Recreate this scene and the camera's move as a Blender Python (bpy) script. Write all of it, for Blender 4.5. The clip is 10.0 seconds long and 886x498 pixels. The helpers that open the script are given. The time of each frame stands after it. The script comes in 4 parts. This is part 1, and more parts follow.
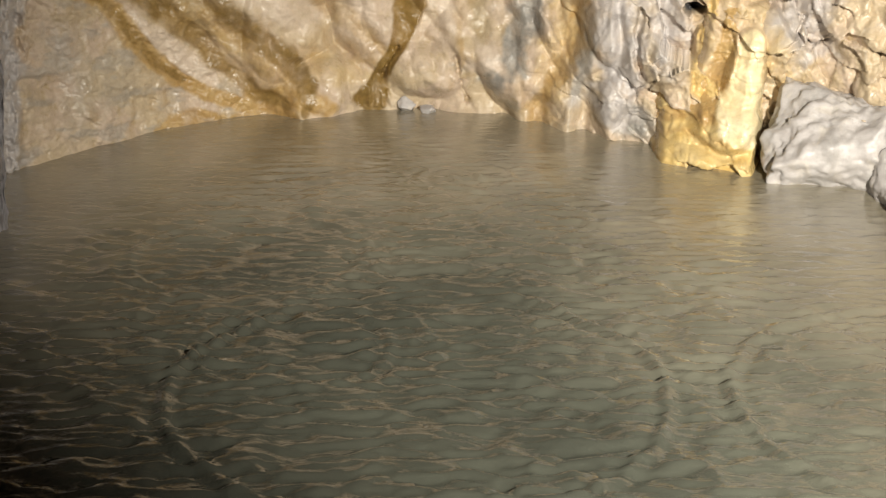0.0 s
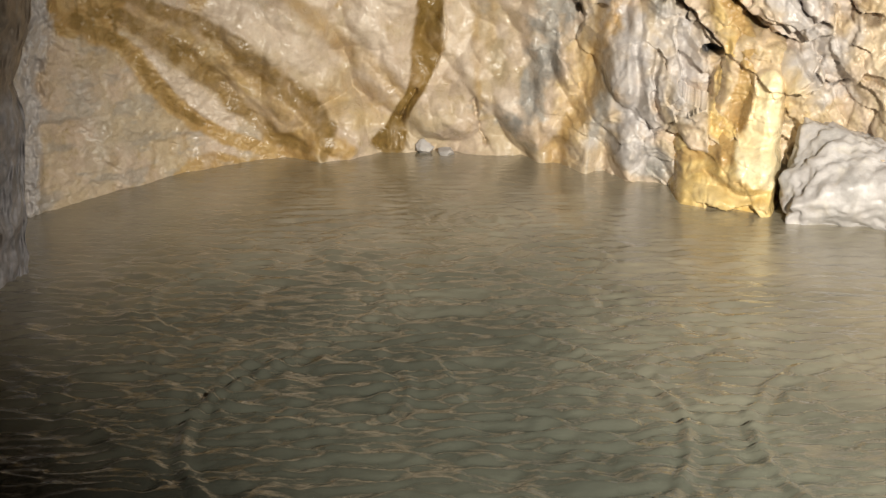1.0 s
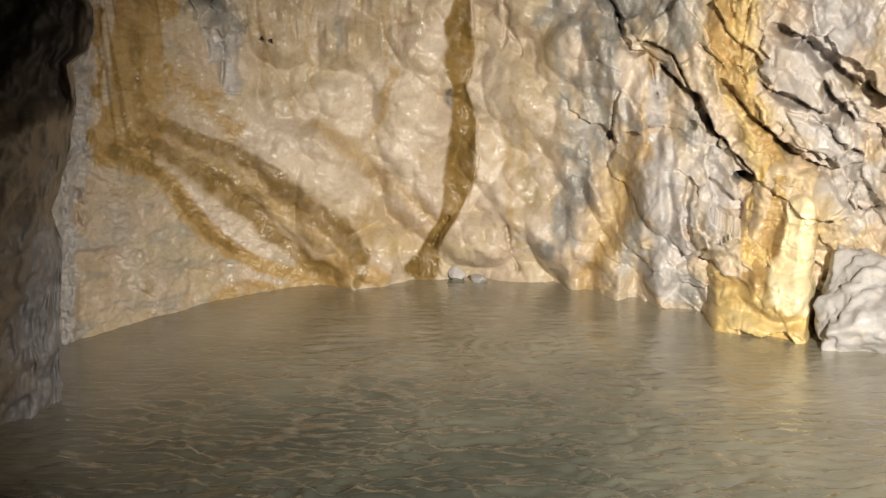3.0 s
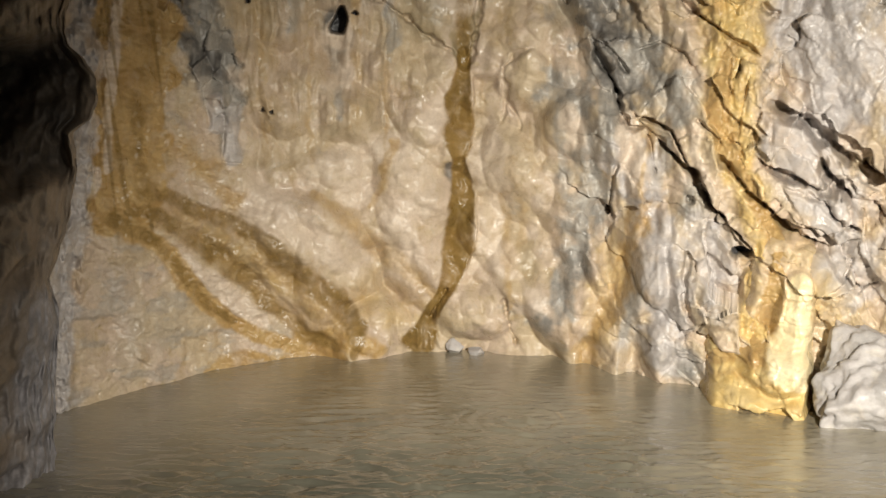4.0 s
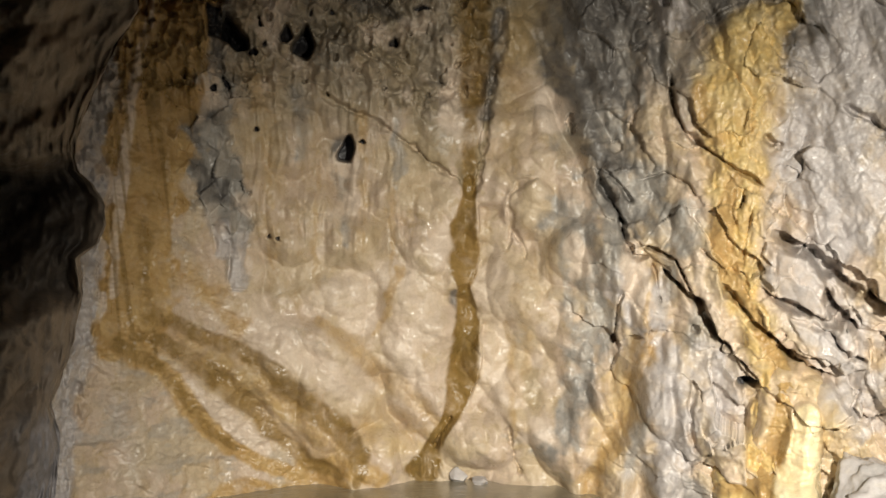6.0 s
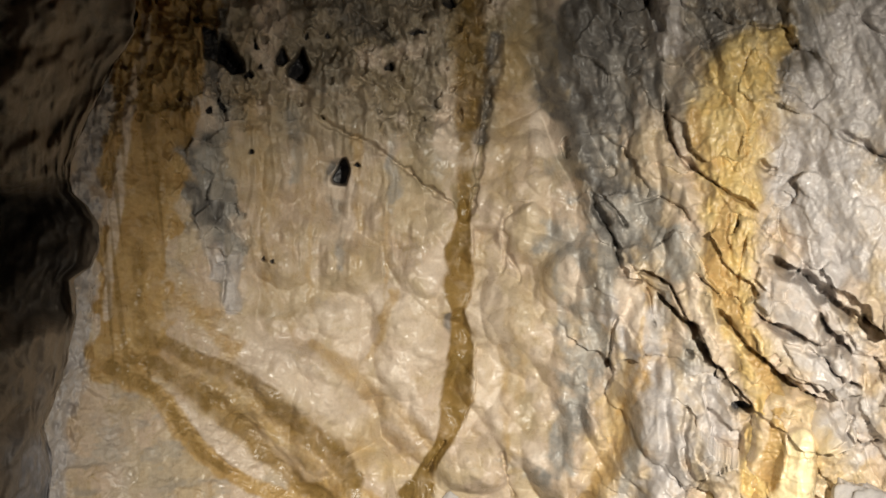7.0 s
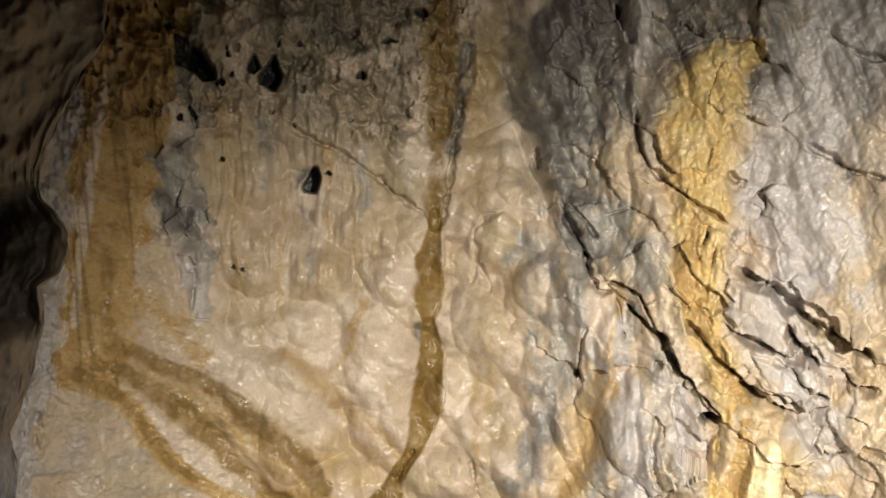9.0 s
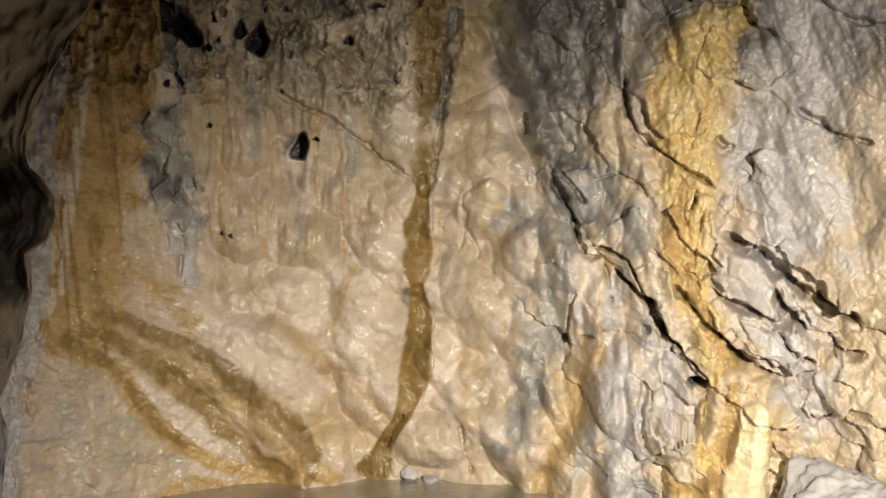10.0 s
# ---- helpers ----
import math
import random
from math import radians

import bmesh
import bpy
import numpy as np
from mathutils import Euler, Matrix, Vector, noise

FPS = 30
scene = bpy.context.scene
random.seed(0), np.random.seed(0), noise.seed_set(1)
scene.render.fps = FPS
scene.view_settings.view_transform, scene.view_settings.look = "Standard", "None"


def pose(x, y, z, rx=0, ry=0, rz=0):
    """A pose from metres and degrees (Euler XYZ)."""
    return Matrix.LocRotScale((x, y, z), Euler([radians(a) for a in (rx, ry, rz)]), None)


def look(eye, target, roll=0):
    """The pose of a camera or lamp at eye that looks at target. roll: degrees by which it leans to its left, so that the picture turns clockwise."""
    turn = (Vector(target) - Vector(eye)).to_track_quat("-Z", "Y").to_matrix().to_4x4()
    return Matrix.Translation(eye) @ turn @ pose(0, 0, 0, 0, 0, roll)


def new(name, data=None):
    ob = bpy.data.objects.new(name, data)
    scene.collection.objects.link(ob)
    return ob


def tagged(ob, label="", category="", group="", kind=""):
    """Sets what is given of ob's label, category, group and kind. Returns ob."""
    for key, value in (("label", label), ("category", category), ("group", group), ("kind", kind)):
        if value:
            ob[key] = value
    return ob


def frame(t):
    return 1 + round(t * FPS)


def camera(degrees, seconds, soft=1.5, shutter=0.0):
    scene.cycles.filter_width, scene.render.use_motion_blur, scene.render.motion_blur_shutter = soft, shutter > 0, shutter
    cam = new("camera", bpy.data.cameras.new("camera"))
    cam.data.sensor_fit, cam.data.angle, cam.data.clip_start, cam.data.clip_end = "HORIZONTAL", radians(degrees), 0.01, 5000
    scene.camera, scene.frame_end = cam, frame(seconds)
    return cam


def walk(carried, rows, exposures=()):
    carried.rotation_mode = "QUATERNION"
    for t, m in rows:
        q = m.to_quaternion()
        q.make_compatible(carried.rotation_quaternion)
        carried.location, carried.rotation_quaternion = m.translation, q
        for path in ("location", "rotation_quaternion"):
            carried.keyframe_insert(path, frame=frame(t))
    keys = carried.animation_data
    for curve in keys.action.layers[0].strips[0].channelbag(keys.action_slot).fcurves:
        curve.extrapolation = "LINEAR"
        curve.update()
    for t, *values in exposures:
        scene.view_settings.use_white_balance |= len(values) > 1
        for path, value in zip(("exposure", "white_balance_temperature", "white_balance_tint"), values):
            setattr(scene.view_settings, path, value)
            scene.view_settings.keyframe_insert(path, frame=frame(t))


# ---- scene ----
# Camera: stands on the bank and tilts up from the pool to the rock wall.
EYE = 1.7
cam = camera(36.0, 10.0, soft=1.45)
ROWS = [
    (0.0, 70.000, 0.000, 0.000), (0.5, 70.532, 0.281, 0.288), (1.0, 71.770, 0.512, 0.658),
    (1.5, 72.964, 0.966, 1.065), (2.0, 74.227, 1.363, 1.344), (2.5, 75.715, 1.256, 1.779),
    (4.0, 80.149, 0.327, 2.000), (4.5, 82.010, 0.033, 2.220), (5.0, 83.491, 0.063, 2.232),
    (5.5, 84.657, -0.012, 2.268), (7.0, 86.487, -0.365, 2.045), (7.5, 86.846, -0.572, 1.781),
    (8.0, 87.113, -0.767, 1.421), (8.5, 87.126, -0.846, 1.101), (9.0, 86.891, -0.875, 0.837),
    (9.5, 86.544, -0.845, 0.531), (10.0, 85.457, -0.697, 0.332),
]
walk(cam, [(t, pose(0, 0, EYE, rx, ry, rz)) for t, rx, ry, rz in ROWS], [(0.0, 0.0), (10.0, 0.0)])

# ---- light: one cave lamp on the bank to the right, dark world outside the cave
world = bpy.data.worlds.new("world")
scene.world = world
world.use_nodes = True
world.node_tree.nodes["Background"].inputs[0].default_value = (0.02, 0.02, 0.025, 1)
world.node_tree.nodes["Background"].inputs[1].default_value = 0.05


def lamp(name, eye, target, power, size, blend, radius, colour):
    data = bpy.data.lights.new(name, "SPOT")
    data.energy, data.spot_size, data.spot_blend, data.shadow_soft_size, data.color = power, radians(size), blend, radius, colour
    ob = new(name, data)
    ob.matrix_world = look(eye, target)
    return ob


lamp("cave_lamp", (1.4, 0.1, 2.0), (1.0, 6.0, -0.55), 2700, 67.5, 1.0, 0.04, (1.0, 0.95, 0.83))


# ---- numeric noise
def lattice(seed):
    return np.random.RandomState(seed).rand(256, 256) * 2 - 1


def vnoise(x, y, seed):
    """Smooth gradient noise, about -1..1."""
    g = lattice(seed) * math.pi
    gx, gy = np.cos(g), np.sin(g)
    xi, yi = np.floor(x).astype(int), np.floor(y).astype(int)
    fx, fy = x - xi, y - yi
    ux, uy = fx * fx * fx * (fx * (fx * 6 - 15) + 10), fy * fy * fy * (fy * (fy * 6 - 15) + 10)

    def corner(i, j):
        a, b = (xi + i) & 255, (yi + j) & 255
        return gx[a, b] * (fx - i) + gy[a, b] * (fy - j)

    low = corner(0, 0) * (1 - ux) + corner(1, 0) * ux
    high = corner(0, 1) * (1 - ux) + corner(1, 1) * ux
    return 1.5 * (low * (1 - uy) + high * uy)


def fbm(x, y, seed, octaves=4, gain=0.5):
    total, amp = 0, 1.0
    for o in range(octaves):
        ca, sa = math.cos(0.6 * o), math.sin(0.6 * o)
        total = total + amp * vnoise((x * ca - y * sa) * 2 ** o + 17.3 * o, (x * sa + y * ca) * 2 ** o + 9.1 * o, seed + o)
        amp *= gain
    return total


def pillow(x, y, seed, octaves=3, soft=0.006):
    """Rounded lumps with creases between them, about 0..1."""
    total, amp = 0, 1.0
    x, y = x + 0.2 * fbm(x * 0.8, y * 0.8, seed + 50, 2), y + 0.2 * fbm(x * 0.8, y * 0.8, seed + 60, 2)
    for o in range(octaves):
        n = vnoise(x * 2.1 ** o + 5.7 * o, y * 2.1 ** o + 3.3 * o, seed + o)
        total = total + amp * np.sqrt(n * n + soft)
        amp *= 0.42
    return total


def cells(x, y, seed):
    """Blocks: a tilted facet for each cell and the distance to the joint."""
    xi, yi = np.floor(x).astype(int), np.floor(y).astype(int)
    r = np.random.RandomState(seed).rand(4, 64, 64)
    best, second = np.full(x.shape, 9.0), np.full(x.shape, 9.0)
    height = np.zeros(x.shape)
    for i in (-1, 0, 1):
        for j in (-1, 0, 1):
            a, b = (xi + i) & 63, (yi + j) & 63
            dx, dy = xi + i + r[0, a, b] - x, yi + j + r[1, a, b] - y
            dist = dx * dx + dy * dy
            near = dist < best
            second = np.where(near, best, np.minimum(second, dist))
            height = np.where(near, (r[2, a, b] - 0.5) + (r[3, a, b] - 0.5) * 1.1 * dx + (r[2, b, a] - 0.5) * 1.1 * dy, height)
            best = np.where(near, dist, best)
    return height, np.sqrt(second) - np.sqrt(best)


def domes(x, y, seed):
    """Rounded knobs set close together, 0..1."""
    x, y = x + 0.3 * fbm(x * 0.6, y * 0.6, seed + 50, 2), y + 0.3 * fbm(x * 0.6, y * 0.6, seed + 60, 2)
    xi, yi = np.floor(x).astype(int), np.floor(y).astype(int)
    r = np.random.RandomState(seed).rand(3, 64, 64)
    top = np.zeros(x.shape)
    for i in (-1, 0, 1):
        for j in (-1, 0, 1):
            a, b = (xi + i) & 63, (yi + j) & 63
            dist = (xi + i + r[0, a, b] - x) ** 2 + (yi + j + r[1, a, b] - y) ** 2
            top = np.maximum(top, (0.55 + 0.45 * r[2, a, b]) * (1 - 0.75 * dist))
    return top


def smooth(a, b, v):
    k = np.clip((v - a) / (b - a), 0, 1)
    return k * k * (3 - 2 * k)


# ---- the rock wall: an alcove round a vertical axis; s runs along it in metres at 6 m, z up

PLAN_S = [-2.6, -2.0, -1.5, -1.1, -0.7, -0.24, 0.12, 0.45, 0.71, 0.95, 1.4, 1.9, 2.6]
PLAN_R = [5.55, 5.92, 6.27, 6.58, 6.77, 6.81, 6.76, 6.55, 6.33, 6.12, 5.98, 5.76, 5.4]
_s = np.linspace(-3, 3, 1201)
_r = np.convolve(np.pad(np.interp(_s, PLAN_S, PLAN_R), 30, mode="edge"), np.ones(61) / 61, "valid")


def base_r(s, z):
    """The alcove's radius at s and z, without its relief."""
    return np.interp(s, _s, _r) + 0.06 * np.clip(z, 0, 9) - 0.05 * np.clip(z - 1.6, 0, 9) ** 2



def line_field(s, z, points, wobble=0.0, seed=0):
    """Distance to a line through the points, the side (above: plus) and how far along it, 0..1."""
    if wobble:
        s = s + wobble * fbm(s * 9, z * 9, seed + 70, 3)
        z = z + wobble * fbm(s * 9, z * 9, seed + 80, 3)
    best, side, along = np.full(s.shape, 9.0), np.zeros(s.shape), np.zeros(s.shape)
    lengths = [math.dist(p, q) for p, q in zip(points, points[1:])]
    done, whole = 0.0, sum(lengths)
    for (p, q), ln in zip(zip(points, points[1:]), lengths):
        ux, uz = (q[0] - p[0]) / ln, (q[1] - p[1]) / ln
        k = np.clip((s - p[0]) * ux + (z - p[1]) * uz, 0, ln)
        dx, dz = s - p[0] - k * ux, z - p[1] - k * uz
        dist = np.hypot(dx, dz)
        near = dist < best
        best = np.where(near, dist, best)
        side = np.where(near, np.sign(ux * dz - uz * dx), side)
        along = np.where(near, (done + k) / whole, along)
        done += ln
    return best, side, along


class Relief:
    """A stretch of the wall: its grid, its relief towards the pool and its stains."""

    def __init__(self, s0, s1, z0, z1, step):
        self.ns, self.nz = int((s1 - s0) / step) + 1, int((z1 - z0) / step) + 1
        self.s, self.z = np.meshgrid(np.linspace(s0, s1, self.ns), np.linspace(z0, z1, self.nz))
        self.h = np.zeros(self.s.shape)
        self.stain = {}

    def window(self, points, reach):
        xs, zs = [p[0] for p in points], [p[1] for p in points]
        s, z = self.s[0], self.z[:, 0]
        i0, i1 = np.searchsorted(s, [min(xs) - reach, max(xs) + reach])
        j0, j1 = np.searchsorted(z, [min(zs) - reach, max(zs) + reach])
        return slice(j0, j1), slice(i0, i1)

    def crack(self, points, width, depth, ledge=0.0, wobble=0.012, seed=1, reach=0.4):
        """A cleft; ledge: how far the rock on its left-hand side, going along, stands out over the other."""
        w = self.window(points, reach + 0.05)
        d, side, along = line_field(self.s[w], self.z[w], points, wobble, seed)
        taper = smooth(0, 0.12, along) * smooth(1, 0.88, along)
        uneven = np.clip(0.75 + 0.9 * fbm(self.s[w] * 9, self.z[w] * 9, seed + 5, 3), 0.4, 1.5)
        wide = width * (0.4 + 0.6 * taper) * uneven
        self.h[w] -= depth * taper * np.clip(uneven * 1.2, 0.2, 1) * (1 - smooth(0.2, 1.0, d / wide))
        self.h[w] += 0.6 * ledge * taper * np.where(side > 0, 1, 0) * np.exp(-(d / (reach * 0.6)) ** 2) * (1 - smooth(0, 1, (wide - d) / wide))

    def ridge(self, points, width, height, wobble=0.02, seed=1):
        w = self.window(points, width * 3 + 0.05)
        d, _, along = line_field(self.s[w], self.z[w], points, wobble, seed)
        self.h[w] += height * np.exp(-(d / width) ** 2) * smooth(0, 0.1, along) * smooth(1, 0.9, along)

    def dome(self, points, a, b, height, power=1.0):
        s0, z0 = points[0]
        w = self.window(points, max(a, b) * 1.6 + 0.02)
        s = self.s[w] + 0.02 * fbm(self.s[w] * 8, self.z[w] * 8, 31, 2)
        z = self.z[w] + 0.02 * fbm(self.s[w] * 8, self.z[w] * 8, 37, 2)
        q = ((s - s0) / a) ** 2 + ((z - z0) / b) ** 2
        self.h[w] += height * np.clip(1 - q * 0.7, 0, 1) ** power

    def hole(self, points, a, b, depth):
        s0, z0 = points[0]
        w = self.window(points, max(a, b) * 1.6)
        s = self.s[w] + 0.6 * a * fbm(self.s[w] * 17, self.z[w] * 17, 41, 3)
        z = self.z[w] + 0.5 * b * fbm(self.s[w] * 17, self.z[w] * 17, 43, 3)
        q = np.sqrt(((s - s0) / a) ** 2 + ((z - z0) / b) ** 2)
        self.h[w] -= depth * (1 - smooth(0.6, 1.0, q))

    def layer(self, name):
        return self.stain.setdefault(name, np.zeros(self.s.shape))

    def streak(self, name, points, width, amount=1.0, end_width=None, wobble=0.03, seed=1, edge=0.2, rag=0.5):
        """A stain along a line."""
        end_width = width if end_width is None else end_width
        reach = max(width, end_width)
        w = self.window(points, reach * 2.2 + 0.08)
        d, _, along = line_field(self.s[w], self.z[w], points, wobble, seed)
        wide = (width + (end_width - width) * along) * 1.12
        wide = wide * np.clip(1 + rag * fbm(self.s[w] * 6, self.z[w] * 5, seed + 11, 4), 0.35, 1.7)
        m = amount * (1 - smooth(edge, 1.05, d / wide)) * np.clip(0.92 + 0.3 * fbm(self.s[w] * 18, self.z[w] * 11, seed + 17, 3), 0.4, 1.1)
        lay = self.layer(name)
        lay[w] = np.maximum(lay[w], m) if amount > 0 else np.clip(lay[w] + m, 0, 1)

    def band(self, name, triples, amount=1.0, wobble=0.012, seed=1, edge=0.6, cut=0.0):
        """A stain along a line of (s, z, half width), and a groove as deep as cut under it."""
        points = [p[:2] for p in triples]
        wides = [p[2] for p in triples]
        w = self.window(points, max(wides) * 1.6 + 0.06)
        d, _, along = line_field(self.s[w], self.z[w], points, wobble, seed)
        run = np.cumsum([0] + [math.dist(p, q) for p, q in zip(points, points[1:])])
        wide = np.interp(along, run / run[-1], wides) * np.clip(1 + 0.22 * fbm(self.s[w] * 11, self.z[w] * 7, seed + 11, 3), 0.6, 1.4)
        m = 1 - smooth(edge, 1.15, d / wide)
        self.h[w] -= cut * (1 - smooth(0.3, 1.1, d / wide))
        lay = self.layer(name)
        lay[w] = np.maximum(lay[w], amount * m * np.clip(0.92 + 0.25 * fbm(self.s[w] * 15, self.z[w] * 9, seed + 17, 3), 0.5, 1.08))

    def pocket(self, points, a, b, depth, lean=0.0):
        """A pit in the rock, narrower at its top, its inner shade painted black."""
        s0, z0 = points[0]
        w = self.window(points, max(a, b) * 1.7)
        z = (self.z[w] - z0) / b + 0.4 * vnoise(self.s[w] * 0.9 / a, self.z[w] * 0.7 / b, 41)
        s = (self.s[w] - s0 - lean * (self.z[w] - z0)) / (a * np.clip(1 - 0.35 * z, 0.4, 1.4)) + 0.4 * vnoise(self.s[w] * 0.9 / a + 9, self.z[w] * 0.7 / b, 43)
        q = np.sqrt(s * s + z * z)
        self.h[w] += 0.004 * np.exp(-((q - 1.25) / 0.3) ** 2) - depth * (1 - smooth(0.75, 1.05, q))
        lay = self.layer("recess_shade")
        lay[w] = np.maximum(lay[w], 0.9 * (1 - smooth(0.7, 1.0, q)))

    def plate(self, points, height, dip_s=0.0, dip_z=0.0):
        """A flat-faced block of the wall with the corners given, in order."""
        w = self.window(points, 0.03)
        s = self.s[w] + 0.006 * fbm(self.s[w] * 20, self.z[w] * 20, 63, 2)
        z = self.z[w] + 0.006 * fbm(self.s[w] * 20, self.z[w] * 20, 64, 2)
        s0, z0 = np.mean([p[0] for p in points]), np.mean([p[1] for p in points])
        inner = np.full(s.shape, 9.0)
        for (a, b), (c, d) in zip(points, points[1:] + points[:1]):
            ln = math.hypot(c - a, d - b)
            side = ((s - a) * (d - b) - (z - b) * (c - a)) / ln
            mid = ((s0 - a) * (d - b) - (z0 - b) * (c - a)) / ln
            inner = np.minimum(inner, side * np.sign(mid))
        m = smooth(0.0, 0.016, inner)
        level = np.median(self.h[w][inner > 0]) + height + dip_s * (s - s0) + dip_z * (z - z0)
        self.h[w] += m * (level + 0.25 * (self.h[w] - level) - self.h[w]) - 0.015 * np.exp(-((inner + 0.004) / 0.008) ** 2)

    def mesh(self, name, lift=0.0):
        r = base_r(self.s, self.z) - self.h - lift
        az = self.s / 6.0
        co = np.stack([r * np.sin(az), r * np.cos(az), self.z], -1).reshape(-1, 3)
        return sheet(name, co, self.nz, self.ns, self.stain)


def sheet(name, co, rows, cols, stain=None, flip=False):
    """A mesh from a grid of places, with its stains as point attributes."""
    k = np.arange(rows * cols).reshape(rows, cols)
    quad = [k[:-1, :-1], k[:-1, 1:], k[1:, 1:], k[1:, :-1]]
    faces = np.stack(quad[::-1] if flip else quad, -1).reshape(-1, 4)
    me = bpy.data.meshes.new(name)
    me.vertices.add(len(co))
    me.vertices.foreach_set("co", co.astype(np.float32).ravel())
    me.loops.add(faces.size)
    me.loops.foreach_set("vertex_index", faces.astype(np.int32).ravel())
    me.polygons.add(len(faces))
    me.polygons.foreach_set("loop_start", np.arange(0, faces.size, 4, dtype=np.int32))
    me.polygons.foreach_set("use_smooth", np.ones(len(faces), dtype=bool))
    me.update(calc_edges=True)
    for key, values in (stain or {}).items():
        me.attributes.new(key, "FLOAT", "POINT").data.foreach_set("value", values.astype(np.float32).ravel())
    return me


# ---- materials
class Nodes:
    def __init__(self, name):
        self.mat = bpy.data.materials.new(name)
        self.mat.use_nodes = True
        self.tree = self.mat.node_tree
        self.bsdf = self.tree.nodes["Principled BSDF"]
        self.place = self.add("ShaderNodeTexCoord").outputs["Object"]

    def add(self, kind):
        return self.tree.nodes.new(kind)

    def put(self, socket, value):
        if isinstance(value, bpy.types.NodeSocket):
            self.tree.links.new(value, socket)
        else:
            socket.default_value = value

    def noise(self, scale, detail=4, rough=0.6, stretch=(1, 1, 1), distort=0.0):
        m = self.add("ShaderNodeMapping")
        self.put(m.inputs[0], self.place)
        m.inputs["Scale"].default_value = stretch
        n = self.add("ShaderNodeTexNoise")
        self.put(n.inputs["Vector"], m.outputs[0])
        n.inputs["Scale"].default_value, n.inputs["Detail"].default_value, n.inputs["Roughness"].default_value = scale, detail, rough
        n.inputs["Distortion"].default_value = distort
        return n.outputs[0]

    def ramp(self, value, lo, hi, a=0.0, b=1.0):
        n = self.add("ShaderNodeMapRange")
        n.interpolation_type = "SMOOTHSTEP"
        for i, v in enumerate((value, lo, hi, a, b)):
            self.put(n.inputs[i], v)
        return n.outputs[0]

    def math(self, op, a, b=0.0):
        n = self.add("ShaderNodeMath")
        n.operation = op
        self.put(n.inputs[0], a)
        self.put(n.inputs[1], b)
        return n.outputs[0]

    def mix(self, factor, a, b, blend="MIX"):
        n = self.add("ShaderNodeMix")
        n.data_type, n.blend_type = "RGBA", blend
        self.put(n.inputs[0], factor)
        self.put(n.inputs[6], (*a, 1) if isinstance(a, tuple) else a)
        self.put(n.inputs[7], (*b, 1) if isinstance(b, tuple) else b)
        return n.outputs[2]

    def attribute(self, name):
        n = self.add("ShaderNodeAttribute")
        n.attribute_name = name
        return n.outputs["Fac"]

    def bump(self, height, strength, distance, under=None):
        n = self.add("ShaderNodeBump")
        n.inputs["Strength"].default_value, n.inputs["Distance"].default_value = strength, distance
        self.put(n.inputs["Height"], height)
        if under is not None:
            self.put(n.inputs["Normal"], under)
        return n.outputs[0]

    def finish(self, colour, rough, normal=None, spec=0.5):
        self.put(self.bsdf.inputs["Base Color"], (*colour, 1) if isinstance(colour, tuple) else colour)
        self.put(self.bsdf.inputs["Roughness"], rough)
        self.bsdf.inputs["Specular IOR Level"].default_value = spec
        if normal is not None:
            self.put(self.bsdf.inputs["Normal"], normal)
        return self.mat


def rock_material(name, tones, layers=(), wet=0.5, grain=1.0):
    """Rock: three tones in two sizes of mottling, stains by layer, a fine relief and a wet sheen."""
    n = Nodes(name)
    big, mid, fine = n.noise(2.6, 5, 0.62, distort=0.6), n.noise(11, 5, 0.65, distort=0.4), n.noise(60, 4, 0.6)
    col = n.mix(n.ramp(big, 0.40, 0.62), tones[0], tones[1])
    col = n.mix(n.ramp(mid, 0.52, 0.70), col, tones[2])
    wash = n.noise(9, 5, 0.65, (1, 1, 0.22), 0.5)
    col = n.mix(n.ramp(wash, 0.52, 0.72, 0.0, 0.55), col, tones[3] if len(tones) > 3 else tones[2])
    col = n.mix(n.ramp(n.noise(4.3, 6, 0.7, distort=1.2), 0.55, 0.72, 0.0, 0.5), col, tones[4] if len(tones) > 4 else tones[1])
    for key, tone, deep in layers:
        broken = n.math("MULTIPLY", n.attribute(key), n.ramp(mid, 0.25, 0.6, 0.72, 1.12))
        col = n.mix(n.ramp(broken, 0.0, 1.0), col, n.mix(n.ramp(n.noise(7, 5, 0.7, distort=0.8), 0.35, 0.65), tone, deep))
    col = n.mix(n.ramp(fine, 0.3, 0.75, 0.0, 0.28), col, (0.6, 0.56, 0.52), "MULTIPLY")
    rough = n.ramp(n.noise(18, 4, 0.6), 0.35, 0.7, 0.52 - 0.38 * wet, 0.78 - 0.2 * wet)
    normal = n.bump(n.noise(24, 5, 0.55), 0.22 * grain, 0.02)
    normal = n.bump(n.noise(110, 3, 0.55), 0.3 * grain, 0.004, normal)
    return n.finish(col, rough, normal, 0.42)


